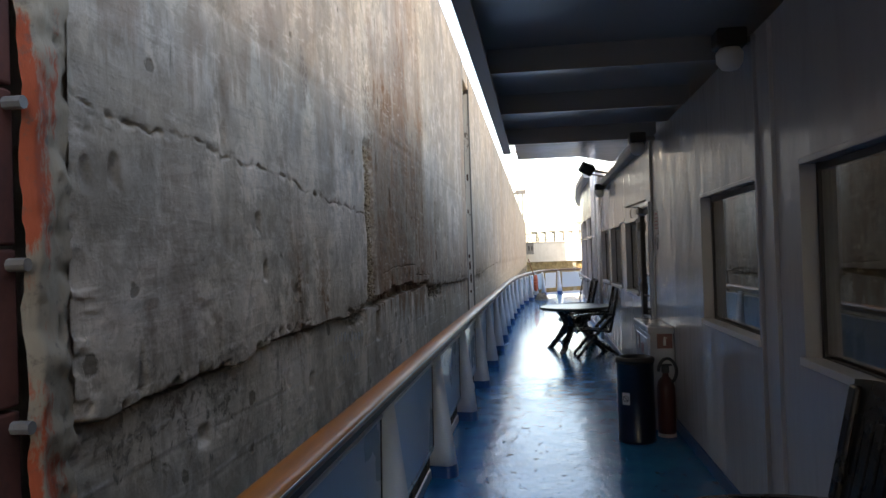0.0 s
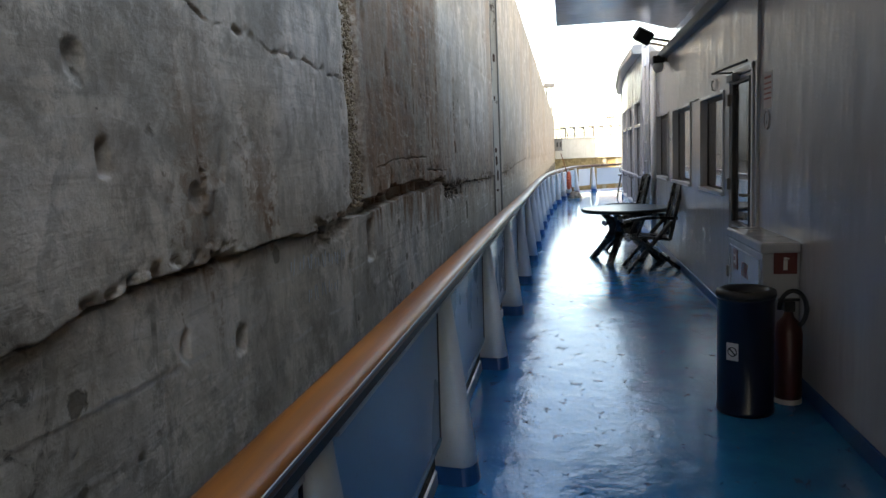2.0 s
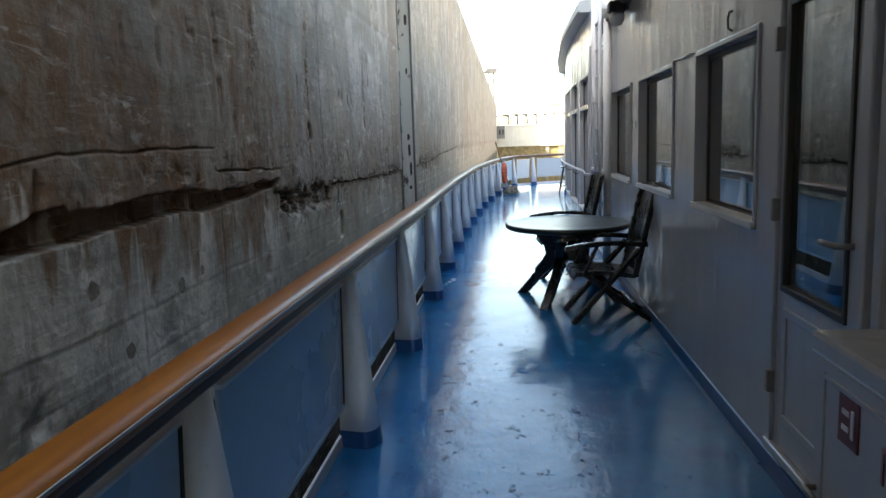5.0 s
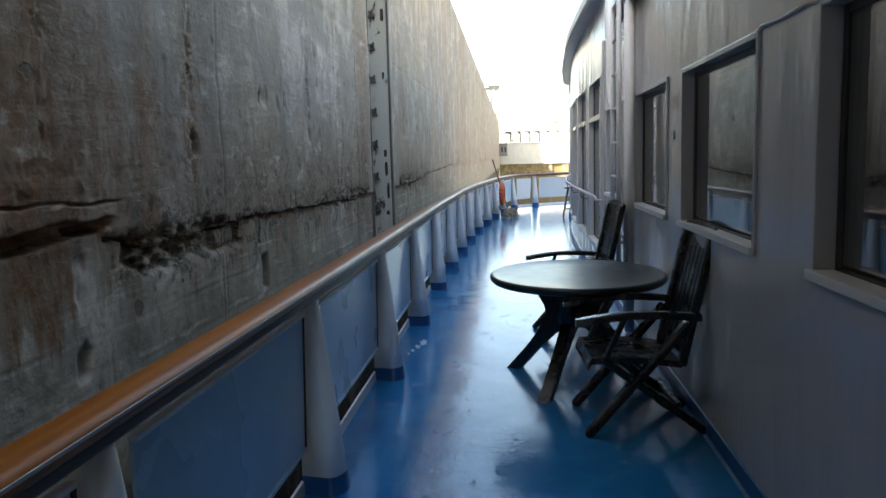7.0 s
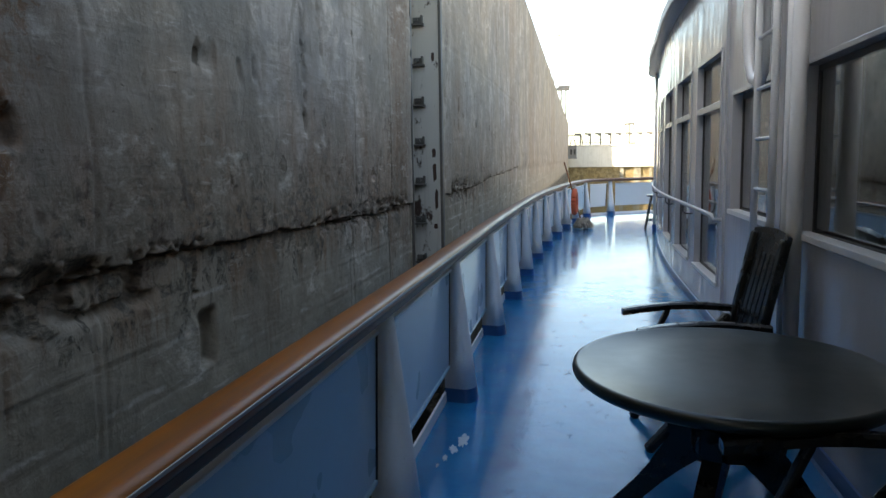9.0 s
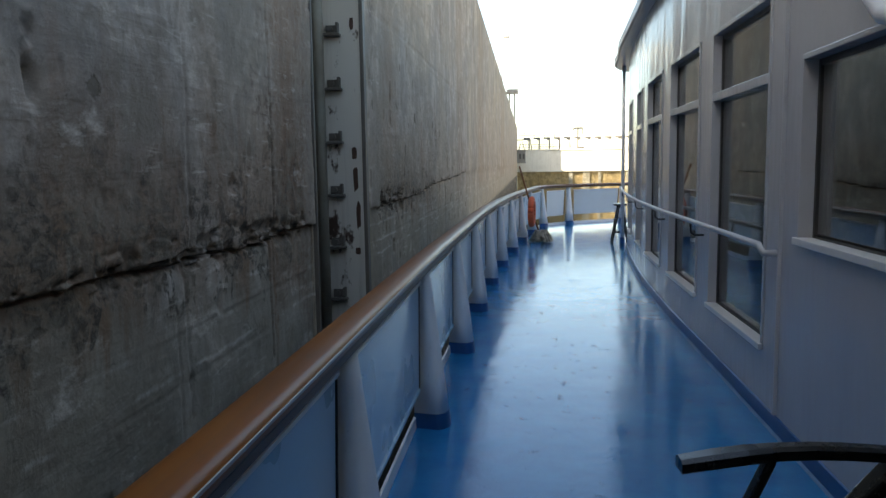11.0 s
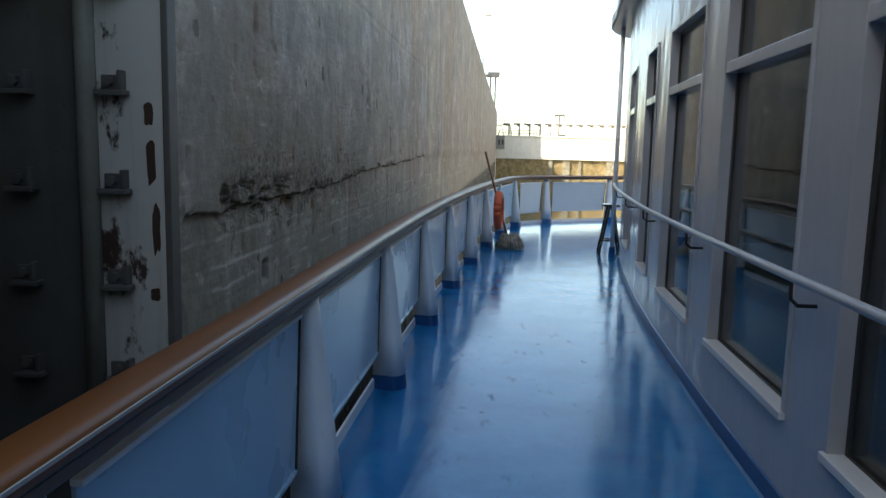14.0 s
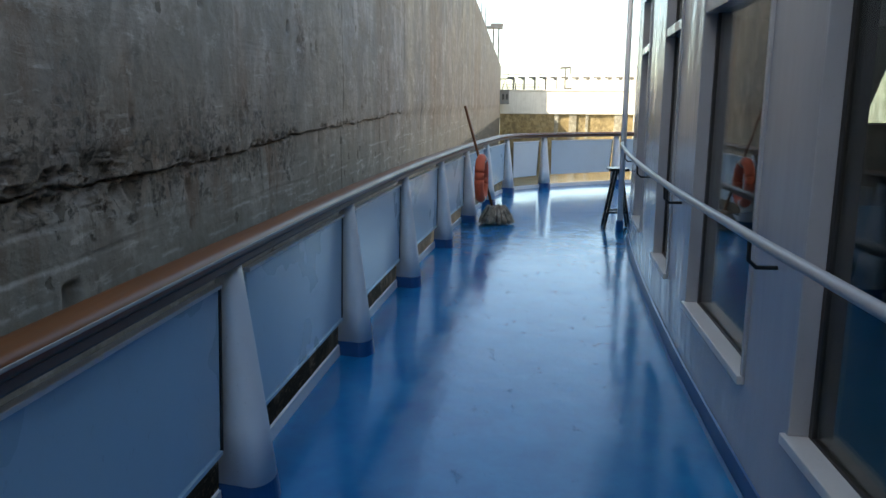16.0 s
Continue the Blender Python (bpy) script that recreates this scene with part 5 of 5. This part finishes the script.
# ---- lamps (unlit) ----
def bulkhead_lamp(x, y, z):
    lamp = empty("bulkhead_lamp", "unlit bulkhead lamp with a black hood and white jar", "lamp", "bulkhead lamps")
    part("hood", boxes((x - 0.10, x + 0.06, y - 0.08, y + 0.08, z, z + 0.10), bevel=0.015), M_RUBBER, lamp, "black hood")
    part("jar", turned([(0.055, z + 0.0), (0.075, z - 0.03), (0.07, z - 0.08), (0.045, z - 0.115), (0.01, z - 0.125)], 16, (x - 0.02, y)), M_SILL, lamp, "white glass jar", smooth=True)
    part("bracket", boxes((x + 0.04, WALL_X + 0.01, y - 0.025, y + 0.025, z + 0.02, z + 0.06), bevel=0.006), M_STEEL, lamp)


for x, y, z in ((1.1, 4.35, 2.72), (1.04, 7.75, 2.70), (1.1, 13.1, 2.68)):
    bulkhead_lamp(x, y, z)
flood = empty("floodlight", "dark floodlight on an arm from the roof edge", "lamp")
bm = bmesh.new()
box(bm, -0.12, 0.12, -0.05, 0.05, -0.09, 0.09, 0.02, pose(0.86, 12.84, 3.02, 35, 20, 30))
part("housing", bm, M_RUBBER, flood)
bm = bmesh.new()
tube(bm, [(0.9, 12.85, 3.0), (1.2, 12.95, 2.95), (1.25, 12.95, 2.84)], 0.018, 8)
tube(bm, [(0.9, 12.88, 2.94), (1.22, 13.0, 2.88), (1.24, 13.0, 2.83)], 0.014, 8)
part("arm", bm, M_STEEL, flood)


# ---- furniture ----
def bar(bm, p, q, w, t, up=(0, 0, 1)):
    """A flat eased bar from p to q, w wide along the side axis and t thick."""
    p, q = Vector(p), Vector(q)
    d = (q - p)
    z = d.normalized()
    x = Vector(up).cross(z)
    x = x.normalized() if x.length > 1e-4 else z.orthogonal().normalized()
    y = z.cross(x)
    m = Matrix((x, y, z)).transposed().to_4x4()
    m.translation = p
    box(bm, -w / 2, w / 2, -t / 2, t / 2, 0, d.length, min(w, t) * 0.28, m)


def garden_chair():
    """High-backed folding resin chair that faces -x, its feet round the origin."""
    c = empty("garden_chair", "black-green plastic high-backed folding garden chair with armrests", "chair", "chairs on the deck")
    b0, b1 = Vector((0.21, 0, 0.38)), Vector((0.37, 0, 1.12))
    for s in (-1, 1):
        y = 0.235 * s
        bm = bmesh.new()
        bar(bm, b0 + Vector((0, y, 0)), b1 + Vector((0, y, -0.02)), 0.066, 0.045, (1, 0, 0.3))
        part("back_post", bm, M_BLACK, c)
        bm = bmesh.new()
        bar(bm, (-0.30, y * 1.1, 0.0), (0.24, y * 1.1, 0.62), 0.045, 0.075, (0, 1, 0))
        part("leg", bm, M_BLACK, c)
        bm = bmesh.new()
        bar(bm, (0.36, y, 0.0), (-0.22, y, 0.43), 0.045, 0.075, (0, 1, 0))
        part("leg", bm, M_BLACK, c)
        bm = bmesh.new()
        rings = []
        for k in range(8):
            f = k / 7
            x = -0.36 + 0.66 * f
            z = 0.655 + 0.02 * math.sin(f * math.pi) - 0.02 * (1 - f) ** 3
            w = 0.034 - 0.008 * f + (0.006 if k in (1, 2) else 0)
            rings.append([(x, y * 1.16 + w * u, z + v) for u, v in ((-1, -0.022), (1, -0.022), (1, 0.006), (0.6, 0.016), (-0.6, 0.016), (-1, 0.006))])
        loft(bm, rings)
        part("armrest", bm, M_BLACK, c)
        bm = bmesh.new()
        bar(bm, (-0.20, y * 1.13, 0.43), (-0.10, y * 1.13, 0.65), 0.026, 0.045, (0, 1, 0))
        part("arm_strut", bm, M_BLACK, c)
    bm = bmesh.new()
    loft(bm, [[(x, -0.25, z), (x, 0.25, z), (x, 0.25, z - 0.035), (x, -0.25, z - 0.035)] for x, z in ((-0.29, 0.395), (-0.27, 0.43), (-0.1, 0.435), (0.1, 0.42), (0.21, 0.405))])
    part("seat", bm, M_BLACK, c)
    for k in range(6):
        y = -0.18 + 0.072 * k
        bm = bmesh.new()
        bar(bm, b0 + Vector((0.01, y, 0.05)), b0.lerp(b1, 0.84) + Vector((0.012, y, 0)), 0.058, 0.012, (1, 0, 0.3))
        part("back_slat", bm, M_BLACK, c)
    bm = bmesh.new()
    d = (b1 - b0).normalized()
    rings = []
    for k in range(9):
        f = -1 + k / 4
        top = b1 + d * (0.02 * (1 - f * f))
        lo = b1 - d * 0.17
        curve = 0.012 * (1 - f * f)
        rings.append([(lo.x + curve, 0.262 * f, lo.z), (top.x + curve, 0.262 * f, top.z), (top.x + curve + 0.022, 0.262 * f, top.z - 0.012), (lo.x + curve + 0.022, 0.262 * f, lo.z)])
    loft(bm, rings)
    part("head_rail", bm, M_BLACK, c)
    bm = bmesh.new()
    bar(bm, (0.2, -0.24, 0.16), (0.2, 0.24, 0.16), 0.03, 0.03)
    part("stretcher", bm, M_BLACK, c)
    return c


chair = garden_chair()
chair.matrix_basis = pose(0.83, 12.04, 0, 0, 0, 3)
copy_thing(chair, pose(0.65, 14.13, 0, 0, 0, 5))
copy_thing(chair, pose(0.78, 2.72, 0, 0, 0, 2))

table = empty("garden_table", "dark green-black oval plastic garden table on splayed legs", "table")
bm = bmesh.new()
prof = [(0.90, 0.672), (0.965, 0.672), (0.99, 0.684), (1.0, 0.70), (0.992, 0.716), (0.972, 0.724), (0.955, 0.7215), (0.6, 0.7215)]
loft(bm, [[(0.59 + 0.595 * r * math.cos(a), 12.92 + 0.665 * r * math.sin(a), z) for a in [2 * math.pi * j / 56 for j in range(56)]] for r, z in prof])
part("tabletop", bm, M_TABLE, table, "dark green-black oval plastic top", smooth=True)
for fx, fy in ((0.16, 13.12), (0.345, 12.36), (0.93, 13.46), (1.05, 12.58)):
    bm = bmesh.new()
    out = Vector((fx - 0.59, fy - 12.92, 0))
    reach = out.length
    fwd = out.normalized()
    side = Vector((-fwd.y, fwd.x, 0))
    rings = []
    for k in range(11):
        f = k / 10
        z = 0.68 * f
        r = reach + (0.10 - reach) * f / 0.62 if f < 0.62 else 0.10 + 0.25 * ((f - 0.62) / 0.38) ** 1.3
        w = 0.05 + 0.05 * math.exp(-((f - 0.62) / 0.2) ** 2)
        c = Vector((0.59, 12.92, z)) + fwd * r
        rings.append([c + side * 0.036 + fwd * w, c - side * 0.036 + fwd * w, c - side * 0.036 - fwd * w, c + side * 0.036 - fwd * w])
    loft(bm, rings)
    part("leg", bm, M_BLACK, table)
part("hub", boxes((0.46, 0.72, 12.79, 13.05, 0.36, 0.48), bevel=0.03), M_BLACK, table)
part("underframe", boxes((0.15, 1.02, 12.88, 12.96, 0.640, 0.674), (0.55, 0.63, 12.45, 13.4, 0.640, 0.674), bevel=0.008), M_BLACK, table)

# litter bin
bin_at = (0.785, 6.62)
litter = empty("litter_bin", "navy blue litter bin with dark rim and no-smoking sticker", "litter bin")
part("body", turned([(0.145, 0.0), (0.157, 0.01), (0.157, 0.03), (0.154, 0.04), (0.154, 0.655), (0.158, 0.66), (0.158, 0.672)], 32, bin_at), M_BIN, litter, smooth=True)
part("rim", turned([(0.160, 0.672), (0.165, 0.69), (0.160, 0.712), (0.135, 0.722), (0.105, 0.708), (0.095, 0.67), (0.09, 0.60)], 32, bin_at), M_RUBBER, litter, "dark rounded rim", smooth=True)
sticker = part("sticker", boxes((-0.001, 0.0, -0.035, 0.035, -0.05, 0.05)), M_SILL, litter, "white no-smoking sticker")
sticker.matrix_basis = pose(bin_at[0] - 0.1555 * math.cos(0.9), bin_at[1] - 0.1555 * math.sin(0.9), 0.38, 0, 0, math.degrees(0.9))
bm = bmesh.new()
for q in range(20):
    a0, a1 = 2 * math.pi * q / 20, 2 * math.pi * (q + 1) / 20
    bm.faces.new([bm.verts.new((-0.003, r * math.cos(a), r * math.sin(a))) for r, a in ((0.022, a0), (0.028, a0), (0.028, a1), (0.022, a1))])
bm.faces.new([bm.verts.new((-0.003, y, z)) for y, z in ((-0.02, -0.014), (-0.014, -0.02), (0.02, 0.014), (0.014, 0.02))])
ringpart = part("ring", bm, M_RUBBER, sticker, "black ring")

# fire hose box
hose = empty("fire_hose_box", "white steel fire hose box with red stencilled letters", "hose box")
part("body", boxes((0.965, WALL_X - 0.004, 7.0, 7.96, 0.0, 0.86), bevel=0.012), M_WHITE, hose)
part("lid", boxes((0.950, WALL_X - 0.004, 6.985, 7.975, 0.862, 0.93), bevel=0.014), M_WHITE, hose)
part("door_seam", boxes((0.958, 0.968, 7.06, 7.075, 0.08, 0.82), (0.958, 0.968, 7.88, 7.895, 0.08, 0.82), (0.958, 0.968, 7.06, 7.895, 0.80, 0.815), bevel=0.003), M_WHITE, hose)
bm = bmesh.new()
tube(bm, [(0.965, 7.78, 0.44), (0.93, 7.78, 0.44), (0.925, 7.86, 0.45), (0.93, 7.93, 0.44), (0.965, 7.93, 0.44)], 0.010, 8)
part("handle", bm, M_STEEL, hose, smooth=True)
M_STENCIL = paint("faded_red_stencil", (0.28, 0.05, 0.05), 0.6, dirt=(0.6, 0.5, 0.5), dirt_amount=0.5, streaks=False)


def lettering(text, size, at, turn, material, parent):
    cu = bpy.data.curves.new("letters", "FONT")
    cu.body = text
    cu.size = size
    cu.align_x = "CENTER"
    cu.align_y = "CENTER"
    cu.extrude = 0.0015
    ob = bpy.data.objects.new("letters", cu)
    me = bpy.data.meshes.new_from_object(ob)
    bpy.data.objects.remove(ob)
    me.materials.append(material)
    o = new("letters", me)
    o.parent = parent
    o.matrix_basis = at @ turn
    return o


face_out = Matrix(((0, 0, -1, 0), (-1, 0, 0, 0), (0, 1, 0, 0), (0, 0, 0, 1)))
lettering("\u041f\u041a", 0.135, Matrix.Translation((0.9625, 7.45, 0.68)), face_out, M_STENCIL, hose)
lettering("409", 0.125, Matrix.Translation((0.9625, 7.45, 0.51)), face_out, M_STENCIL, hose)
red_sign = part("hose_sign", boxes((0.960, 0.966, 7.66, 7.78, 0.66, 0.80)), M_RED, hose, "small red and white safety sticker")
part("symbol", boxes((0.957, 0.960, 7.685, 7.70, 0.69, 0.77), (0.957, 0.960, 7.715, 7.755, 0.70, 0.715), (0.957, 0.960, 7.715, 7.755, 0.745, 0.76)), M_SILL, red_sign)
sign = part("extinguisher_sign", boxes((1.03, 1.165, 6.990, 6.997, 0.735, 0.87), bevel=0.001), M_RED, hose, "red sign with a white extinguisher symbol")
part("symbol", boxes((1.085, 1.108, 6.987, 6.990, 0.76, 0.82), (1.088, 1.105, 6.987, 6.990, 0.823, 0.838), (1.105, 1.120, 6.987, 6.990, 0.826, 0.834)), M_SILL, sign)

ext = empty("fire_extinguisher", "red fire extinguisher with a black hose standing by the wall", "extinguisher")
ex = (1.06, 6.78)
part("cylinder", turned([(0.05, 0.02), (0.075, 0.03), (0.078, 0.05), (0.078, 0.42), (0.065, 0.48), (0.03, 0.52), (0.022, 0.56)], 20, ex), M_CYLINDER, ext, smooth=True)
part("base", turned([(0.07, 0.0), (0.08, 0.004), (0.08, 0.03), (0.07, 0.035)], 18, ex), M_SILL, ext, "pale base ring")
part("valve", boxes((1.03, 1.09, 6.75, 6.81, 0.55, 0.61), (1.0, 1.12, 6.765, 6.795, 0.61, 0.625), bevel=0.006), M_RUBBER, ext)
bm = bmesh.new()
tube(bm, [(ex[0] + 0.075 * math.cos(a) + 0.01, ex[1] - 0.05, 0.57 + 0.11 * math.sin(a)) for a in [math.pi * (1.0 - 1.35 * k / 14) for k in range(15)]], 0.014, 8)
part("hose", bm, M_RUBBER, ext, "black rubber hose", smooth=True)

# mop leaning on the rail, life ring
mop = empty("mop", "wooden mop with a grey-brown rag head leaning on the railing", "mop")
bm = bmesh.new()
tube(bm, [(0.05, 26.72, 0.14), (-0.335, 26.80, 1.46)], 0.017, 10)
part("handle", bm, M_WOOD, mop, "worn wooden handle", smooth=True)
rag = Nodes("mop_rag")
f = rag.noise(14.0, 6, 0.7)
rag_mat = rag.done(rag.mix(rag.ramp(f, 0.35, 0.65), rgb(0.13, 0.10, 0.07), rgb(0.50, 0.42, 0.31)), 0.95, 0.0, rag.bump(f, 0.8, 0.02))
bm = bmesh.new()
rng = random.Random(11)
for k in range(150):
    a = rng.uniform(0, 2 * math.pi)
    r = rng.uniform(0.05, 0.21)
    hub = Vector((0.07, 26.72, 0))
    way = Vector((math.cos(a), 0.8 * math.sin(a), 0))
    high = rng.uniform(0.13, 0.23)
    pts = [hub + Vector((0, 0, 0.2)), hub + way * (r * 0.55) + Vector((0, 0, high)), hub + way * r * 0.95 + Vector((0, 0, high * 0.45)), hub + way * (r + 0.02) + Vector((0, 0, 0.02))]
    tube(bm, pts, 0.026, 6, 0.018)
part("rag_head", bm, rag_mat, mop, "grey-brown string rag", smooth=True)

life = empty("life_ring", "orange life ring with white bands hung on the railing", "life ring")
bm = bmesh.new()
C = Vector((-0.10, 26.42, 0.60))
ax = Vector((0.10, 0.995, 0))


def ring_points(k, n=36, r=0.24):
    a = 2 * math.pi * k / n
    return C + ax * (r * math.cos(a)) * 0.85 + Vector((0, 0, r * math.sin(a)))


for q, (k0, k1, mat_) in enumerate(((0, 7, M_ORANGE), (7, 9, M_SILL), (9, 16, M_ORANGE), (16, 18, M_ORANGE), (18, 25, M_ORANGE), (25, 27, M_SILL), (27, 34, M_ORANGE), (34, 36, M_ORANGE))):
    bm = bmesh.new()
    tube(bm, [ring_points(k) for k in range(k0, k1 + 1)], 0.058, 12)
    part("band" if mat_ is M_SILL else "ring", bm, mat_, life, smooth=True)

# folding trestle by the post
tres = empty("folding_stool", "dark wooden folding stool standing by the corner post", "stool")
part("seat", boxes((1.43, 1.67, 26.50, 26.80, 0.70, 0.735), bevel=0.01), M_BLACK, tres)
for y in (26.53, 26.77):
    bm = bmesh.new()
    bar(bm, (1.40, y, 0.0), (1.525, y, 0.71), 0.03, 0.065, (0, 1, 0))
    part("leg", bm, M_BLACK, tres)
    bm = bmesh.new()
    bar(bm, (1.70, y, 0.0), (1.58, y, 0.71), 0.03, 0.065, (0, 1, 0))
    part("leg", bm, M_BLACK, tres)
    bm = bmesh.new()
    bar(bm, (1.435, y, 0.2), (1.665, y, 0.2), 0.026, 0.05, (0, 1, 0))
    part("stretcher", bm, M_BLACK, tres)

# ---- notices on the deckhouse wall, too small to read ----
M_NOTICE = paint("pinkish_notice_sheet", (0.52, 0.46, 0.46), 0.4, dirt_amount=0.1, streaks=False)
M_NOTICE_INK = paint("faded_red_ink", (0.30, 0.07, 0.06), 0.6, dirt_amount=0.2, streaks=False)
M_FAINT_INK = paint("faded_brown_ink", (0.20, 0.15, 0.14), 0.6, dirt_amount=0.2, streaks=False)


def notice(label, y0, y1, z0, z1, sheet, ink, rows):
    """A flat sheet on the wall with plain bars for its lines."""
    ob = empty("wall_notice", label, "notice")
    x = WALL_X - 0.004
    part("sheet", boxes((x + 0.0025, x + 0.006, y0, y1, z0, z1)), sheet, ob)
    for z, h, inset in rows:
        part("line", boxes((x + 0.0008, x + 0.0025, y0 + inset, y1 - inset * 0.6, z - h / 2, z + h / 2)), ink, ob)
    return ob


notice("pinkish notice with red lines on the white wall", 7.70, 7.92, 1.775, 2.02, M_NOTICE, M_NOTICE_INK, ((1.985, 0.016, 0.03), (1.945, 0.012, 0.02), (1.91, 0.012, 0.02), (1.875, 0.012, 0.02), (1.84, 0.012, 0.02)))
notice("pale notice with four faded lines between windows", 12.60, 12.86, 1.765, 1.90, M_WHITE, M_FAINT_INK, ((1.866, 0.009, 0.02), (1.843, 0.009, 0.02), (1.82, 0.009, 0.02), (1.797, 0.009, 0.02)))
disc = empty("round_sticker", "round pale sticker with a dark ring beside the door", "sticker")
bm = bmesh.new()
tube(bm, [(WALL_X - 0.006, 7.81, 1.692), (WALL_X - 0.001, 7.81, 1.692)], 0.068, 28)
part("sheet", bm, M_WHITE, disc)
bm = bmesh.new()
tube(bm, [(WALL_X - 0.007, 7.81 + 0.062 * math.cos(a), 1.692 + 0.062 * math.sin(a)) for a in [2 * math.pi * k / 28 for k in range(29)]], 0.003, 6)
part("ring", bm, M_FAINT_INK, disc)
part("mark", boxes((WALL_X - 0.009, WALL_X - 0.006, 7.80, 7.818, 1.662, 1.69), bevel=0.001), M_FRAME, disc)
knob = empty("lock_plate", "small oval steel lock plate on the wall", "lock")
bm = bmesh.new()
loft(bm, [[(x, 12.72 + 0.02 * math.cos(a), 1.635 + 0.032 * math.sin(a)) for a in [2 * math.pi * k / 16 for k in range(16)]] for x in (WALL_X - 0.008, WALL_X)])
part("plate", bm, M_SILL, knob)
part("keyhole", boxes((WALL_X - 0.010, WALL_X - 0.008, 12.716, 12.724, 1.63, 1.655)), M_FRAME, knob)

# small fittings on the deckhouse side
conduit = empty("wall_conduit", "thin white painted conduit between two windows", "conduit")
bm = bmesh.new()
tube(bm, [(WALL_X - 0.006, 10.44, 2.005), (WALL_X - 0.012, 10.55, 2.02), (WALL_X - 0.010, 10.8, 2.012), (WALL_X - 0.012, 11.02, 2.022), (WALL_X - 0.006, 11.10, 2.005)], 0.007, 6)
part("tube", bm, M_SILL, conduit, smooth=True)
hook = empty("wall_hook", "small bent grey hook above a window", "hook")
bm = bmesh.new()
tube(bm, [(WALL_X + 0.002, 9.72, 2.04), (WALL_X - 0.02, 9.72, 2.05), (WALL_X - 0.024, 9.72, 2.10), (WALL_X - 0.024, 9.69, 2.13), (WALL_X - 0.022, 9.65, 2.125)], 0.006, 6)
part("bent_bar", bm, M_STEEL, hook, smooth=True)
